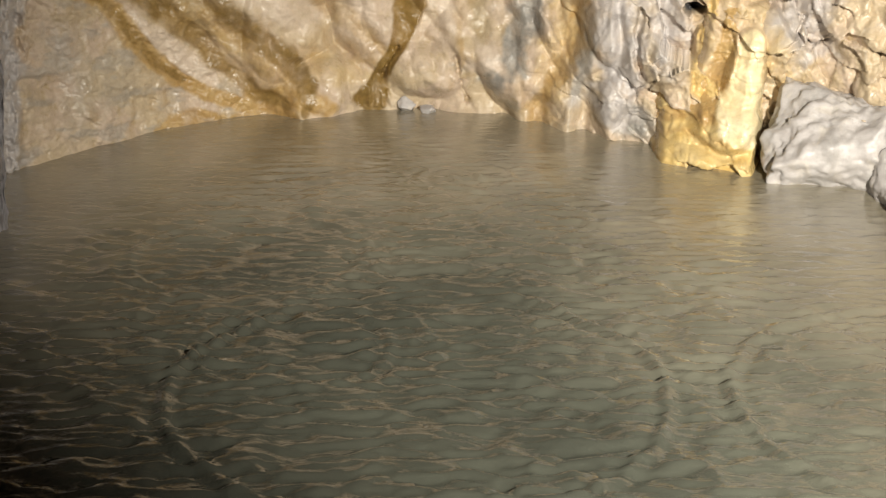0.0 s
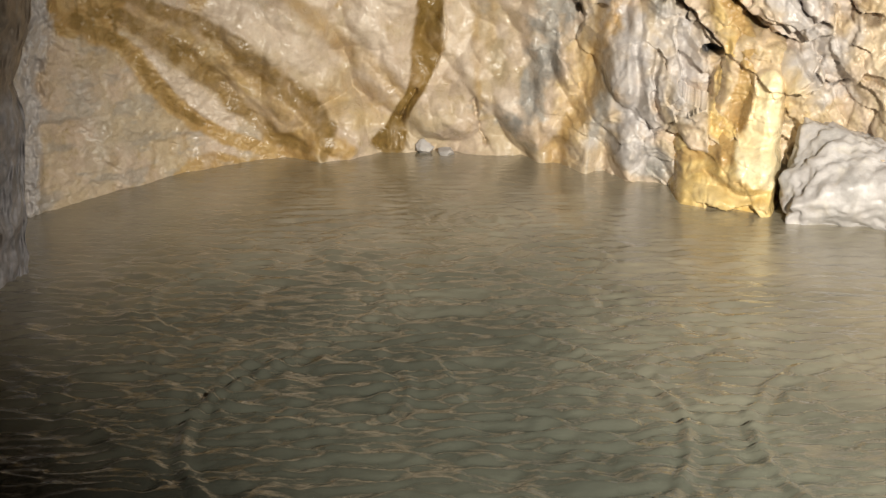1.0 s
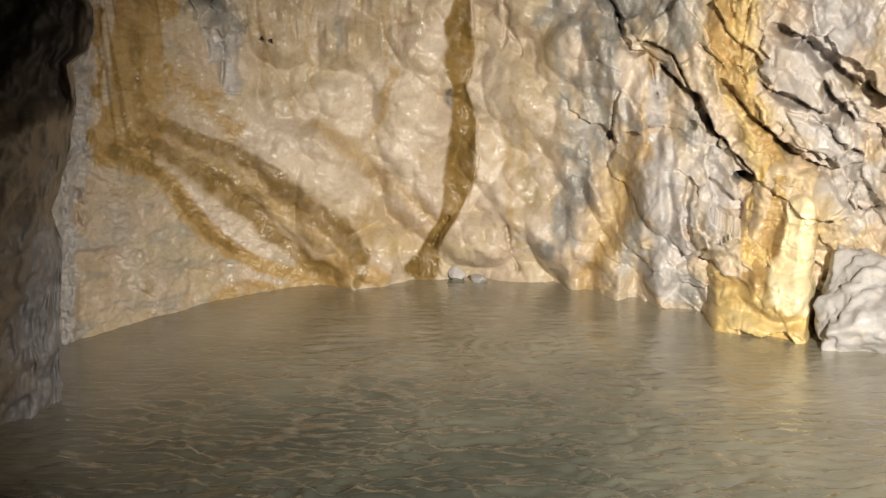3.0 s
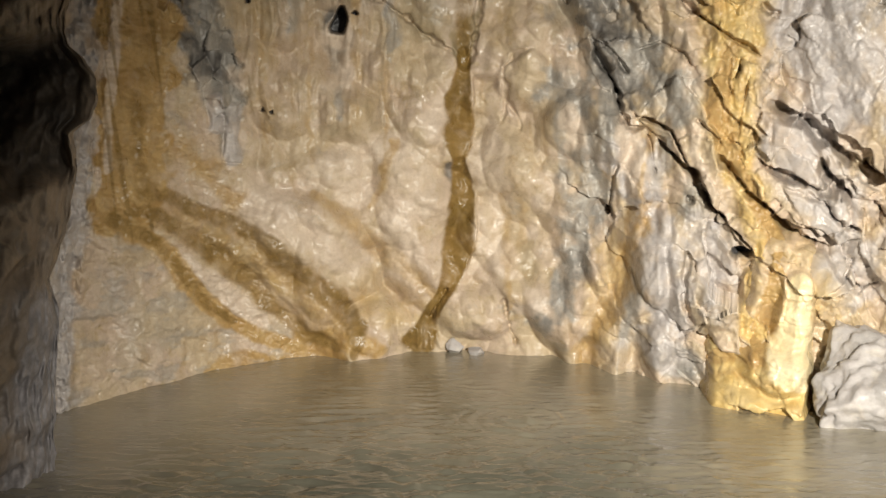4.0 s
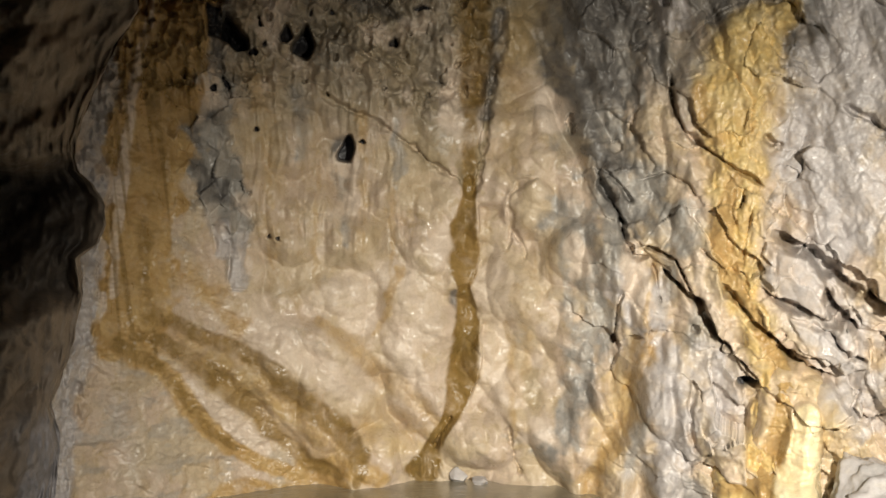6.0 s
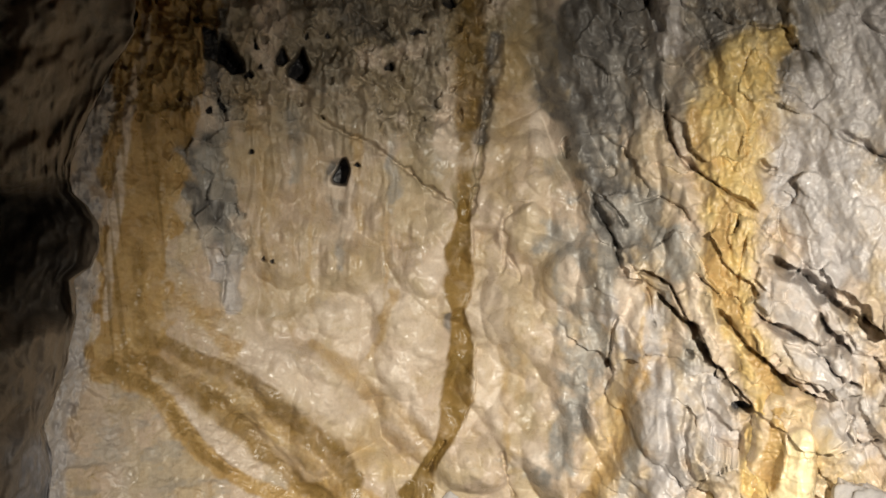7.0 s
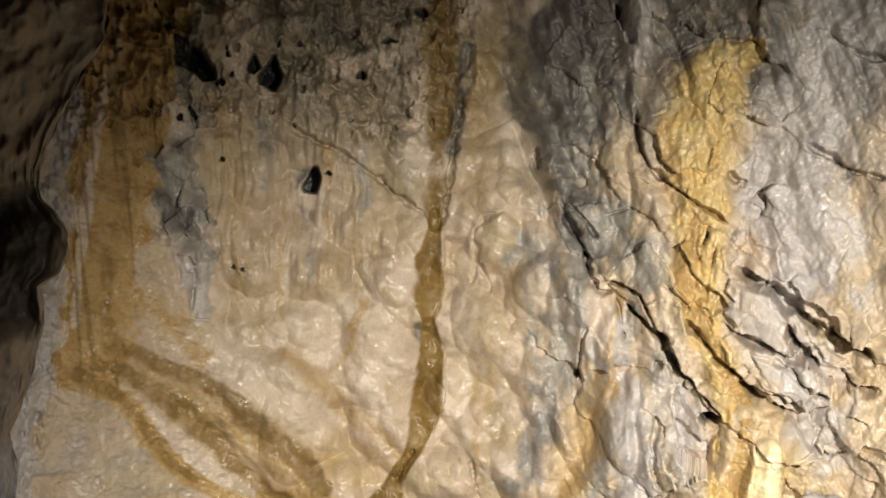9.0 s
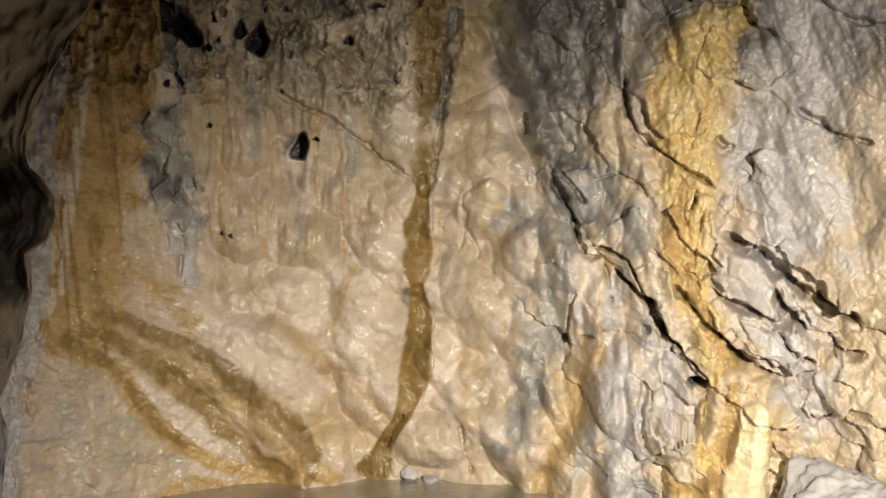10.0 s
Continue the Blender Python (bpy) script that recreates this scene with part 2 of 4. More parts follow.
CREAM, PINK, BUFF = (0.47, 0.375, 0.255), (0.50, 0.395, 0.305), (0.41, 0.315, 0.195)
LAYERS = [
    ("grey", (0.365, 0.34, 0.305), (0.25, 0.235, 0.215)),
    ("olive", (0.33, 0.26, 0.16), (0.25, 0.20, 0.125)),
    ("slate", (0.155, 0.142, 0.128), (0.10, 0.092, 0.085)),
    ("violet", (0.50, 0.46, 0.44), (0.40, 0.37, 0.36)),
    ("pale", (0.62, 0.52, 0.42), (0.56, 0.46, 0.37)),
    ("yellow", (0.60, 0.455, 0.21), (0.53, 0.36, 0.125)),
    ("ochre", (0.44, 0.30, 0.13), (0.36, 0.225, 0.085)),
    ("brown", (0.24, 0.148, 0.045), (0.175, 0.11, 0.032)),
    # near-black that puts the shade of pits and hollows into the colour
    ("recess_shade", (0.03, 0.028, 0.03), (0.02, 0.02, 0.022)),
]
m_wall = rock_material("wall_rock", (CREAM, PINK, BUFF, (0.36, 0.25, 0.13), (0.36, 0.33, 0.29)), LAYERS, 0.65)
# grey carries the lit foot, the near-black layer the hollow's shade
m_dark = rock_material("dark_rock", ((0.215, 0.168, 0.125), (0.27, 0.21, 0.156), (0.13, 0.105, 0.083)), [("grey", (0.32, 0.30, 0.31), (0.18, 0.168, 0.172)), ("recess_shade", (0.035, 0.03, 0.028), (0.025, 0.022, 0.02))], 0.2)
m_boulder = rock_material("boulder_rock", ((0.45, 0.42, 0.41), (0.38, 0.36, 0.35), (0.5, 0.46, 0.42)), (), 0.6)
m_cave = rock_material("cave_rock", ((0.20, 0.17, 0.14), (0.15, 0.13, 0.11), (0.24, 0.2, 0.16)), (), 0.2)


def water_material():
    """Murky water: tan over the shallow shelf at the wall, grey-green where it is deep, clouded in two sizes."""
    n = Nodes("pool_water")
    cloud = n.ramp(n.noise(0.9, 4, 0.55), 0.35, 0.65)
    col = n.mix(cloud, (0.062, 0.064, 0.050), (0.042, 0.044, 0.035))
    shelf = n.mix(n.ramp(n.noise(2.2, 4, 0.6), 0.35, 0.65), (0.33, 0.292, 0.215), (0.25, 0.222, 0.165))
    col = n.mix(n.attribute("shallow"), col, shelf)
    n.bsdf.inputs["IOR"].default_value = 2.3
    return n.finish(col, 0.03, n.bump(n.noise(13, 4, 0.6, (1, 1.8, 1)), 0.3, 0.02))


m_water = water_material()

# ---- the back wall
wall = Relief(-2.35, 2.4, -0.3, 2.95, 0.005)
S, Z = wall.s, wall.z
for _k in ("grey", "olive", "slate", "violet", "pale", "ochre", "yellow", "brown", "recess_shade"):
    wall.layer(_k)
bend = 0.12 * fbm(S * 2, Z * 2, 3, 3)
lumpy = smooth(-1.25, -0.9, S + bend + 0.35 * (Z - 0.9)) * smooth(0.55, 0.35, S + bend)
draped = smooth(0.3, 0.5, S + bend) * smooth(1.0, 0.75, S + bend)
broken = smooth(0.75, 1.0, S + bend)
slab = smooth(-0.95, -1.25, S + bend + 0.35 * (Z - 0.9))
pitted = smooth(1.75, 2.05, Z + bend) * smooth(0.2, -0.2, S)
# large forms, then each stretch's own relief
wall.h += 0.07 * fbm(S * 1.3, Z * 1.1, 1, 3)
wall.h += lumpy * (0.10 * pillow(S * 2.6 + Z * 0.9, Z * 2.0, 10, 1, 0.006) + 0.19 * domes(S * 4.6 + Z, Z * 3.6, 12) + 0.055 * domes(S * 10 + Z * 2, Z * 8, 14) + 0.02 * fbm(S * 9, Z * 7, 16, 2))
wall.h += draped * (0.17 * pillow(S * 4.6 + Z * 0.9, Z * 1.9, 20, 1) + 0.10 * domes(S * 6.5 + Z, Z * 3.0, 22) + 0.06 * pillow(S * 10, Z * 4, 24, 1, 0.01) + 0.012 * pillow(S * 22, Z * 12, 26, 1))
U, V = S * 0.79 - Z * 0.61, S * 0.61 + Z * 0.79
Uw, Vw = U + 0.05 * fbm(S * 5, Z * 5, 90, 3), V + 0.04 * fbm(S * 5, Z * 5, 95, 3)
block, joint = cells(Uw * 2.6, Vw * 5.0, 7)
small, gap = cells(Uw * 8.0 + 3, Vw * 12.0 + 5, 9)
jagged = broken * (0.22 * block - 0.012 * smooth(0.05, 0.0, joint) + (0.07 - 0.035 * smooth(1.3, 1.7, Z)) * small + 0.05 * pillow(S * 9, Z * 7, 28, 1))
slab_line = [(1.14, 2.43), (1.21, 1.82), (1.18, 1.35), (1.34, 1.23), (1.53, 1.12), (1.68, 1.01)]
slab_right = smooth(1.28, 1.42, S + 0.35 * bend) * smooth(0.02, 0.14, Z - np.interp(S, [p[0] for p in slab_line[2:]], [p[1] for p in slab_line[2:]]))
jagged *= 1 - 0.85 * slab_right
jagged += slab_right * (0.10 * pillow((S * 0.93 + Z * 0.37) * 3.2, (Z * 0.93 - S * 0.37) * 1.2, 29, 2) + 0.035 * pillow((S * 0.93 + Z * 0.37) * 9, (Z * 0.93 - S * 0.37) * 3, 27, 2) - 0.02)
wall.h += jagged
wall.h += draped * (0.09 * block + 0.012 * small) + pitted * 0.05 * small
wall.h += slab * (0.03 * fbm(S * 4 + Z * 2, Z * 5, 33, 5, 0.6) + 0.02 * pillow(S * 9, Z * 9, 35, 2))
wall.h += pitted * (0.08 * fbm(S * 6, Z * 4, 44, 4, 0.6) + 0.06 * pillow(S * 12, Z * 8, 46, 2) + 0.03 * domes(S * 20, Z * 15, 47))
rills = smooth(1.0, 1.3, Z) * smooth(-0.2, -0.5, S) * smooth(-1.6, -1.3, S)
wall.h += rills * 0.016 * fbm(S * 22 + bend * 6, Z * 2.2, 48, 3)
wall.h += 0.010 * fbm(S * 13, Z * 11, 52, 4, 0.55) * (0.6 + 0.7 * broken + 0.3 * draped)
wall.h += 0.0025 * fbm(S * 45, Z * 38, 56, 2) * (0.6 + broken)
wall.h -= 0.085 * (lumpy + draped + 0.6 * broken)

# the tall brown crevice and the rock standing out beside it
# stained deep brown, pinched twice
wall.band("olive", [(-0.07, 2.53, 0.129), (-0.10, 2.36, 0.119), (-0.10, 2.16, 0.109), (-0.10, 1.85, 0.090), (-0.12, 1.60, 0.075), (-0.12, 1.44, 0.035)], 1.0, 0.008, 3, 0.7, 0.03)
wall.band("brown", [(-0.08, 2.53, 0.085), (-0.12, 2.36, 0.075), (-0.12, 2.16, 0.065), (-0.12, 1.85, 0.050), (-0.12, 1.60, 0.055), (-0.12, 1.44, 0.032)], 0.7, 0.012, 4, 0.4, 0.0)
# slate rim right of the crevice, with the shadow there in its colour
wall.band("slate", [(0.01, 2.33, 0.045), (-0.01, 2.16, 0.065), (-0.04, 1.97, 0.050), (-0.06, 1.82, 0.030)], 0.8, 0.02, 6, 0.4, 0.03)
wall.band("brown", [(-0.12, 1.51, 0.030), (-0.12, 1.44, 0.032), (-0.14, 1.28, 0.060), (-0.14, 1.11, 0.070), (-0.14, 1.03, 0.050), (-0.14, 0.97, 0.032)], 1.0, 0.005, 2, 0.75, 0.022)
wall.band("slate", [(-0.18, 0.95, 0.025), (-0.17, 0.91, 0.040), (-0.15, 0.85, 0.025)], 0.7, 0.01, 7, 0.4, 0.01)
wall.band("brown", [(-0.14, 0.97, 0.032), (-0.13, 0.88, 0.050), (-0.13, 0.81, 0.057), (-0.13, 0.70, 0.067), (-0.15, 0.54, 0.072), (-0.17, 0.41, 0.055), (-0.22, 0.30, 0.030), (-0.28, 0.18, 0.042), (-0.32, 0.06, 0.085)], 1.0, 0.006, 5, 0.7, 0.022)
wall.crack([(-0.01, 2.11), (-0.04, 1.88), (-0.06, 1.68), (-0.08, 1.51), (-0.11, 1.42)], 0.022, 0.07, -0.06, 0.005, 2, 0.2)
wall.crack([(-0.07, 1.41), (-0.08, 1.25), (-0.07, 1.11), (-0.10, 1.00)], 0.010, 0.03, -0.06, 0.005, 3, 0.2)
wall.crack([(-0.07, 0.83), (-0.06, 0.66), (-0.07, 0.53), (-0.12, 0.40)], 0.010, 0.03, -0.07, 0.005, 4, 0.2)
wall.crack([(-0.19, 0.34), (-0.24, 0.25), (-0.28, 0.15)], 0.016, 0.05, 0.0, 0.004, 2)
for x0 in ([(-0.36, 0.12), (-0.37, 0.01)], [(-0.33, 0.14), (-0.33, 0.01)], [(-0.30, 0.13), (-0.30, 0.01)], [(-0.28, 0.12), (-0.27, 0.01)], [(-0.25, 0.11), (-0.23, 0.01)]):
    wall.ridge(x0, 0.010, 0.012, 0.003)
# cracks and ledges of the broken rock
wall.crack([(0.75, 2.04), (0.76, 1.87), (0.81, 1.76), (0.89, 1.68), (0.96, 1.63), (1.03, 1.58), (1.10, 1.55), (1.17, 1.49)], 0.024, 0.11, 0.07, 0.008, 5)
wall.crack([(1.15, 1.74), (1.18, 1.70), (1.23, 1.69)], 0.024, 0.09, 0.04, 0.004, 6)
wall.crack([(1.18, 1.31), (1.23, 1.29), (1.30, 1.25), (1.38, 1.19), (1.46, 1.12), (1.53, 1.06), (1.65, 1.01), (1.79, 0.95)], 0.045, 0.2, 0.08, 0.008, 7)
wall.crack([(1.14, 1.08), (1.18, 1.04), (1.27, 0.99), (1.40, 0.95), (1.51, 0.92)], 0.029, 0.15, 0.03, 0.008, 8)
wall.crack([(1.37, 1.11), (1.43, 1.05), (1.46, 0.98), (1.56, 0.90), (1.68, 0.85), (1.81, 0.81)], 0.034, 0.17, 0.05, 0.01, 9)
wall.crack([(1.38, 0.92), (1.45, 0.87), (1.52, 0.80), (1.60, 0.78)], 0.024, 0.11, 0.03, 0.008, 10)
wall.crack([(0.42, 1.60), (0.48, 1.46), (0.53, 1.37), (0.56, 1.25), (0.60, 1.18), (0.68, 1.16)], 0.029, 0.10, 0.05, 0.008, 11)
wall.crack([(0.59, 1.26), (0.64, 1.22), (0.72, 1.20), (0.79, 1.17), (0.82, 1.11), (0.87, 1.00), (0.91, 0.92), (0.97, 0.83), (1.05, 0.74), (1.16, 0.66)], 0.021, 0.10, 0.05, 0.008, 12)
wall.crack([(0.71, 1.13), (0.80, 1.06), (0.88, 0.97), (0.92, 0.88), (0.98, 0.82)], 0.016, 0.07, 0.02, 0.008, 13)
wall.crack([(0.96, 1.10), (1.02, 1.03), (1.11, 0.92), (1.21, 0.85), (1.28, 0.77), (1.33, 0.71), (1.43, 0.70), (1.48, 0.68)], 0.034, 0.13, 0.07, 0.008, 14)
wall.crack([(1.15, 0.64), (1.21, 0.59), (1.26, 0.55), (1.30, 0.45)], 0.019, 0.09, 0.03, 0.005, 15)
wall.crack([(0.67, 1.17), (0.70, 1.07), (0.72, 0.95)], 0.013, 0.06, 0.0, 0.005, 16)
wall.crack([(0.88, 1.24), (0.94, 1.18), (1.01, 1.11)], 0.013, 0.05, 0.02, 0.006, 17)
wall.crack([(1.57, 0.66), (1.53, 0.58), (1.60, 0.50), (1.68, 0.56)], 0.016, 0.06, 0.02, 0.01, 18)
wall.crack([(0.46, 1.58), (0.54, 1.49), (0.60, 1.40)], 0.019, 0.07, 0.03, 0.008, 19)
wall.crack([(0.61, 1.52), (0.73, 1.56), (0.83, 1.51), (0.88, 1.44)], 0.013, 0.05, 0.02, 0.008, 20)
wall.crack([(1.46, 1.86), (1.53, 1.82), (1.65, 1.75), (1.81, 1.70)], 0.021, 0.08, 0.06, 0.01, 21)
wall.crack([(1.54, 2.34), (1.61, 2.27), (1.72, 2.21), (1.88, 2.18)], 0.021, 0.08, 0.06, 0.01, 22)
wall.crack([(0.66, 2.55), (0.69, 2.39), (0.74, 2.31)], 0.027, 0.08, 0.0, 0.008, 23)
wall.crack([(0.56, 1.01), (0.53, 0.90), (0.52, 0.76), (0.54, 0.69)], 0.019, 0.07, 0.05, 0.006, 24)
wall.ridge([(0.30, 1.53), (0.26, 1.43), (0.22, 1.26), (0.19, 1.15)], 0.045, -0.03, 0.004, 25)
wall.crack([(0.87, 0.63), (0.86, 0.45), (0.89, 0.30)], 0.024, 0.06, 0.0, 0.01, 26)
wall.hole([(0.87, 0.85)], 0.027, 0.024, 0.10)
# lens of shadow under a ledge, made as a blackened pit
wall.pocket([(1.09, 0.635)], 0.05, 0.032, 0.12, 0.5)
wall.hole([(0.32, 1.79)], 0.024, 0.053, 0.08)
wall.hole([(0.52, 1.68)], 0.027, 0.037, 0.06)
# broad tan and pink tints of the lumpy rock
wall.band("ochre", [(-1.04, 2.00, 0.124), (-0.99, 1.70, 0.137), (-0.96, 1.40, 0.149), (-0.99, 1.18, 0.100)], 0.32, 0.06, 71, 0.2)
wall.band("ochre", [(-0.82, 1.79, 0.100), (-0.77, 1.45, 0.149), (-0.57, 1.28, 0.149), (-0.45, 1.34, 0.075)], 0.28, 0.06, 72, 0.2)
wall.band("ochre", [(0.07, 2.08, 0.100), (0.10, 1.80, 0.124), (0.03, 1.57, 0.100)], 0.35, 0.05, 73, 0.2)
wall.band("olive", [(0.09, 2.53, 0.159), (0.12, 2.30, 0.149), (0.08, 2.11, 0.109)], 0.95, 0.04, 74, 0.35)
wall.band("olive", [(0.23, 2.41, 0.109), (0.25, 2.10, 0.109), (0.28, 1.82, 0.075)], 0.9, 0.04, 75, 0.3)
wall.band("olive", [(-0.45, 2.10, 0.199), (-0.33, 1.85, 0.174), (-0.25, 1.59, 0.100)], 0.7, 0.05, 76, 0.2)
wall.band("pale", [(-0.77, 0.94, 0.124), (-0.42, 1.05, 0.149), (-0.32, 0.82, 0.124), (-0.42, 0.60, 0.149)], 0.7, 0.06, 77, 0.2)
wall.band("pale", [(-0.02, 1.17, 0.100), (0.03, 0.83, 0.124), (-0.04, 0.43, 0.149)], 0.55, 0.06, 78, 0.2)
wall.band("ochre", [(0.08, 1.00, 0.035), (0.16, 0.72, 0.050), (0.09, 0.44, 0.035)], 0.35, 0.04, 79, 0.2)
wall.band("pale", [(0.60, 1.21, 0.065), (0.61, 1.05, 0.080), (0.65, 0.89, 0.060)], 0.8, 0.02, 80, 0.5, -0.03)
wall.band("yellow", [(0.60, 0.78, 0.050), (0.56, 0.61, 0.060), (0.48, 0.33, 0.075), (0.44, 0.13, 0.085)], 0.45, 0.04, 81, 0.3)
wall.band("ochre", [(0.67, 1.00, 0.020), (0.62, 0.73, 0.030), (0.57, 0.45, 0.035), (0.55, 0.18, 0.045)], 0.55, 0.03, 82, 0.3)
wall.plate([(1.21, 1.24), (1.35, 1.21), (1.42, 1.10), (1.41, 0.96), (1.21, 1.03)], 0.03, 0.1, 0.1)
wall.plate([(1.26, 0.95), (1.44, 0.90), (1.51, 0.79), (1.43, 0.73), (1.31, 0.86)], 0.02, -0.2, 0.2)
wall.plate([(1.44, 1.09), (1.52, 1.00), (1.50, 0.95), (1.44, 1.02)], 0.03)
wall.plate([(1.53, 1.09), (1.69, 1.00), (1.69, 0.90), (1.57, 0.98)], 0.02, 0.1, 0.3)
wall.plate([(1.53, 0.96), (1.67, 0.88), (1.69, 0.79), (1.54, 0.88)], 0.03, -0.2, 0.1)
wall.plate([(1.32, 0.68), (1.45, 0.68), (1.54, 0.55), (1.43, 0.49)], 0.02, 0.2, 0.0)
wall.band("slate", [(1.45, 2.27, 0.025), (1.38, 1.94, 0.035), (1.28, 1.62, 0.025)], 0.6, 0.02, 84, 0.2)
wall.band("slate", [(1.59, 2.05, 0.025), (1.45, 1.79, 0.035), (1.36, 1.40, 0.025)], 0.5, 0.02, 85, 0.2)
wall.band("yellow", [(1.30, 0.72, 0.050), (1.35, 0.57, 0.075), (1.38, 0.34, 0.100)], 0.4, 0.03, 86, 0.2)
# thin bedding lines and soft creases of the lumpy rock
wall.crack([(-0.80, 1.95), (-0.70, 1.88), (-0.56, 1.81), (-0.43, 1.72), (-0.30, 1.61), (-0.14, 1.48)], 0.028, 0.035, 0.06, 0.012, 27)
wall.crack([(-0.78, 2.29), (-0.67, 2.20), (-0.58, 2.13), (-0.43, 2.03)], 0.016, 0.035, 0.02, 0.008, 28)
wall.crack([(-0.64, 2.47), (-0.51, 2.39), (-0.43, 2.30)], 0.021, 0.05, 0.03, 0.008, 29)
wall.ridge([(-1.10, 1.38), (-0.98, 1.35), (-0.86, 1.27), (-0.76, 1.19)], 0.045, -0.03, 0.004, 30)
wall.ridge([(-0.83, 1.03), (-0.69, 1.04), (-0.57, 1.07), (-0.47, 1.16), (-0.39, 1.19), (-0.37, 1.37), (-0.33, 1.54)], 0.045, -0.03, 0.004, 31)
wall.ridge([(-1.09, 0.90), (-0.89, 0.86), (-0.69, 0.78), (-0.56, 0.70), (-0.44, 0.57), (-0.27, 0.38)], 0.045, -0.03, 0.004, 32)
wall.crack([(0.04, 1.15), (0.07, 1.29), (0.05, 1.43), (0.12, 1.51), (0.20, 1.54)], 0.021, 0.03, 0.0, 0.008, 33)
wall.crack([(0.07, 1.27), (0.12, 1.18), (0.13, 1.12)], 0.019, 0.03, 0.0, 0.008, 34)
wall.crack([(0.06, 0.32), (0.07, 0.18), (0.11, 0.04)], 0.021, 0.04, 0.0, 0.008, 35)
for spot, a, b, high in (([(0.14, 1.37)], 0.106, 0.138, 0.10), ([(0.43, 1.16)], 0.175, 0.146, 0.10), ([(-0.09, 0.20)], 0.159, 0.127, 0.09),
                         ([(0.63, 0.99)], 0.090, 0.159, 0.06), ([(0.76, 0.51)], 0.154, 0.252, 0.07), ([(0.99, 0.52)], 0.119, 0.212, 0.06),
                         ([(-0.68, 0.94)], 0.138, 0.119, 0.05), ([(-0.83, 0.62)], 0.292, 0.199, 0.08), ([(-0.33, 0.77)], 0.159, 0.239, 0.06),
                         ([(0.07, 0.86)], 0.164, 0.265, 0.06), ([(-0.27, 1.28)], 0.111, 0.199, 0.05), ([(-0.47, 0.14)], 0.159, 0.119, 0.06),
                         ([(0.75, 0.19)], 0.106, 0.111, 0.07), ([(-0.59, 1.20)], 0.133, 0.106, 0.03), ([(0.14, 0.41)], 0.133, 0.212, 0.05),
                         ([(1.32, 1.16)], 0.159, 0.119, 0.05), ([(0.09, 1.70)], 0.159, 0.212, 0.05), ([(1.08, 2.02)], 0.239, 0.318, 0.06),
                         ([(1.40, 1.57)], 0.212, 0.186, 0.07), ([(1.48, 0.51)], 0.133, 0.159, 0.05)):
    wall.dome(spot, a, b, high)
# the slanting bands at the foot of the wall
wall.ridge([(-1.37, 0.54), (-1.20, 0.37), (-1.03, 0.19)], 0.05, 0.022, 0.01)
wall.ridge([(-1.26, 0.70), (-1.09, 0.53), (-0.95, 0.36), (-0.80, 0.19)], 0.03, 0.016, 0.012)
wall.ridge([(-1.09, 0.77), (-0.85, 0.51), (-0.60, 0.24)], 0.05, 0.02, 0.012)
wall.band("ochre", [(-1.66, 0.89, 0.075), (-1.53, 0.83, 0.109), (-1.34, 0.73, 0.119), (-1.14, 0.57, 0.149), (-0.95, 0.36, 0.159), (-0.75, 0.17, 0.139), (-0.59, 0.07, 0.085)], 0.6, 0.02, 6, 0.4)
wall.band("ochre", [(-1.66, 0.80, 0.040), (-1.58, 0.74, 0.060), (-1.47, 0.66, 0.047), (-1.39, 0.54, 0.050), (-1.33, 0.43, 0.052), (-1.26, 0.32, 0.045), (-1.18, 0.23, 0.042), (-1.05, 0.13, 0.042), (-0.90, 0.06, 0.045), (-0.68, 0.01, 0.042)], 1.0, 0.008, 5, 0.5, 0.008)
wall.band("brown", [(-1.66, 0.80, 0.035), (-1.58, 0.74, 0.045), (-1.47, 0.66, 0.030), (-1.39, 0.54, 0.030), (-1.33, 0.43, 0.035), (-1.26, 0.32, 0.027), (-1.15, 0.21, 0.020)], 0.7, 0.008, 8, 0.5, 0.004)
wall.band("brown", [(-1.58, 0.82, 0.025), (-1.46, 0.79, 0.035), (-1.34, 0.68, 0.055), (-1.19, 0.54, 0.067), (-1.07, 0.39, 0.060), (-0.95, 0.24, 0.050), (-0.83, 0.11, 0.050), (-0.70, 0.05, 0.037)], 0.7, 0.012, 9, 0.5, 0.01)
wall.band("brown", [(-1.43, 0.87, 0.040), (-1.26, 0.76, 0.045), (-1.14, 0.71, 0.050), (-0.99, 0.59, 0.067), (-0.85, 0.42, 0.077), (-0.70, 0.29, 0.070), (-0.60, 0.16, 0.055), (-0.62, 0.03, 0.030)], 0.75, 0.014, 10, 0.5, 0.012)
wall.band("olive", [(-1.24, 0.69, 0.040), (-1.07, 0.52, 0.050), (-0.95, 0.35, 0.045), (-0.80, 0.22, 0.045)], 0.8, 0.012, 12, 0.4)
wall.band("pale", [(-1.35, 0.55, 0.040), (-1.23, 0.41, 0.070), (-1.12, 0.29, 0.075), (-1.03, 0.20, 0.045)], 1.0, 0.012, 2, 0.55)
wall.band("pale", [(-1.01, 0.40, 0.025), (-0.89, 0.26, 0.032), (-0.79, 0.16, 0.020)], 0.8, 0.012, 3, 0.5)
wall.band("ochre", [(-0.85, 0.10, 0.055), (-0.70, 0.10, 0.085), (-0.54, 0.05, 0.070)], 1.0, 0.015, 4, 0.4)
wall.band("yellow", [(-0.60, 0.26, 0.050), (-0.47, 0.20, 0.085), (-0.34, 0.17, 0.050)], 0.4, 0.02, 13, 0.3)
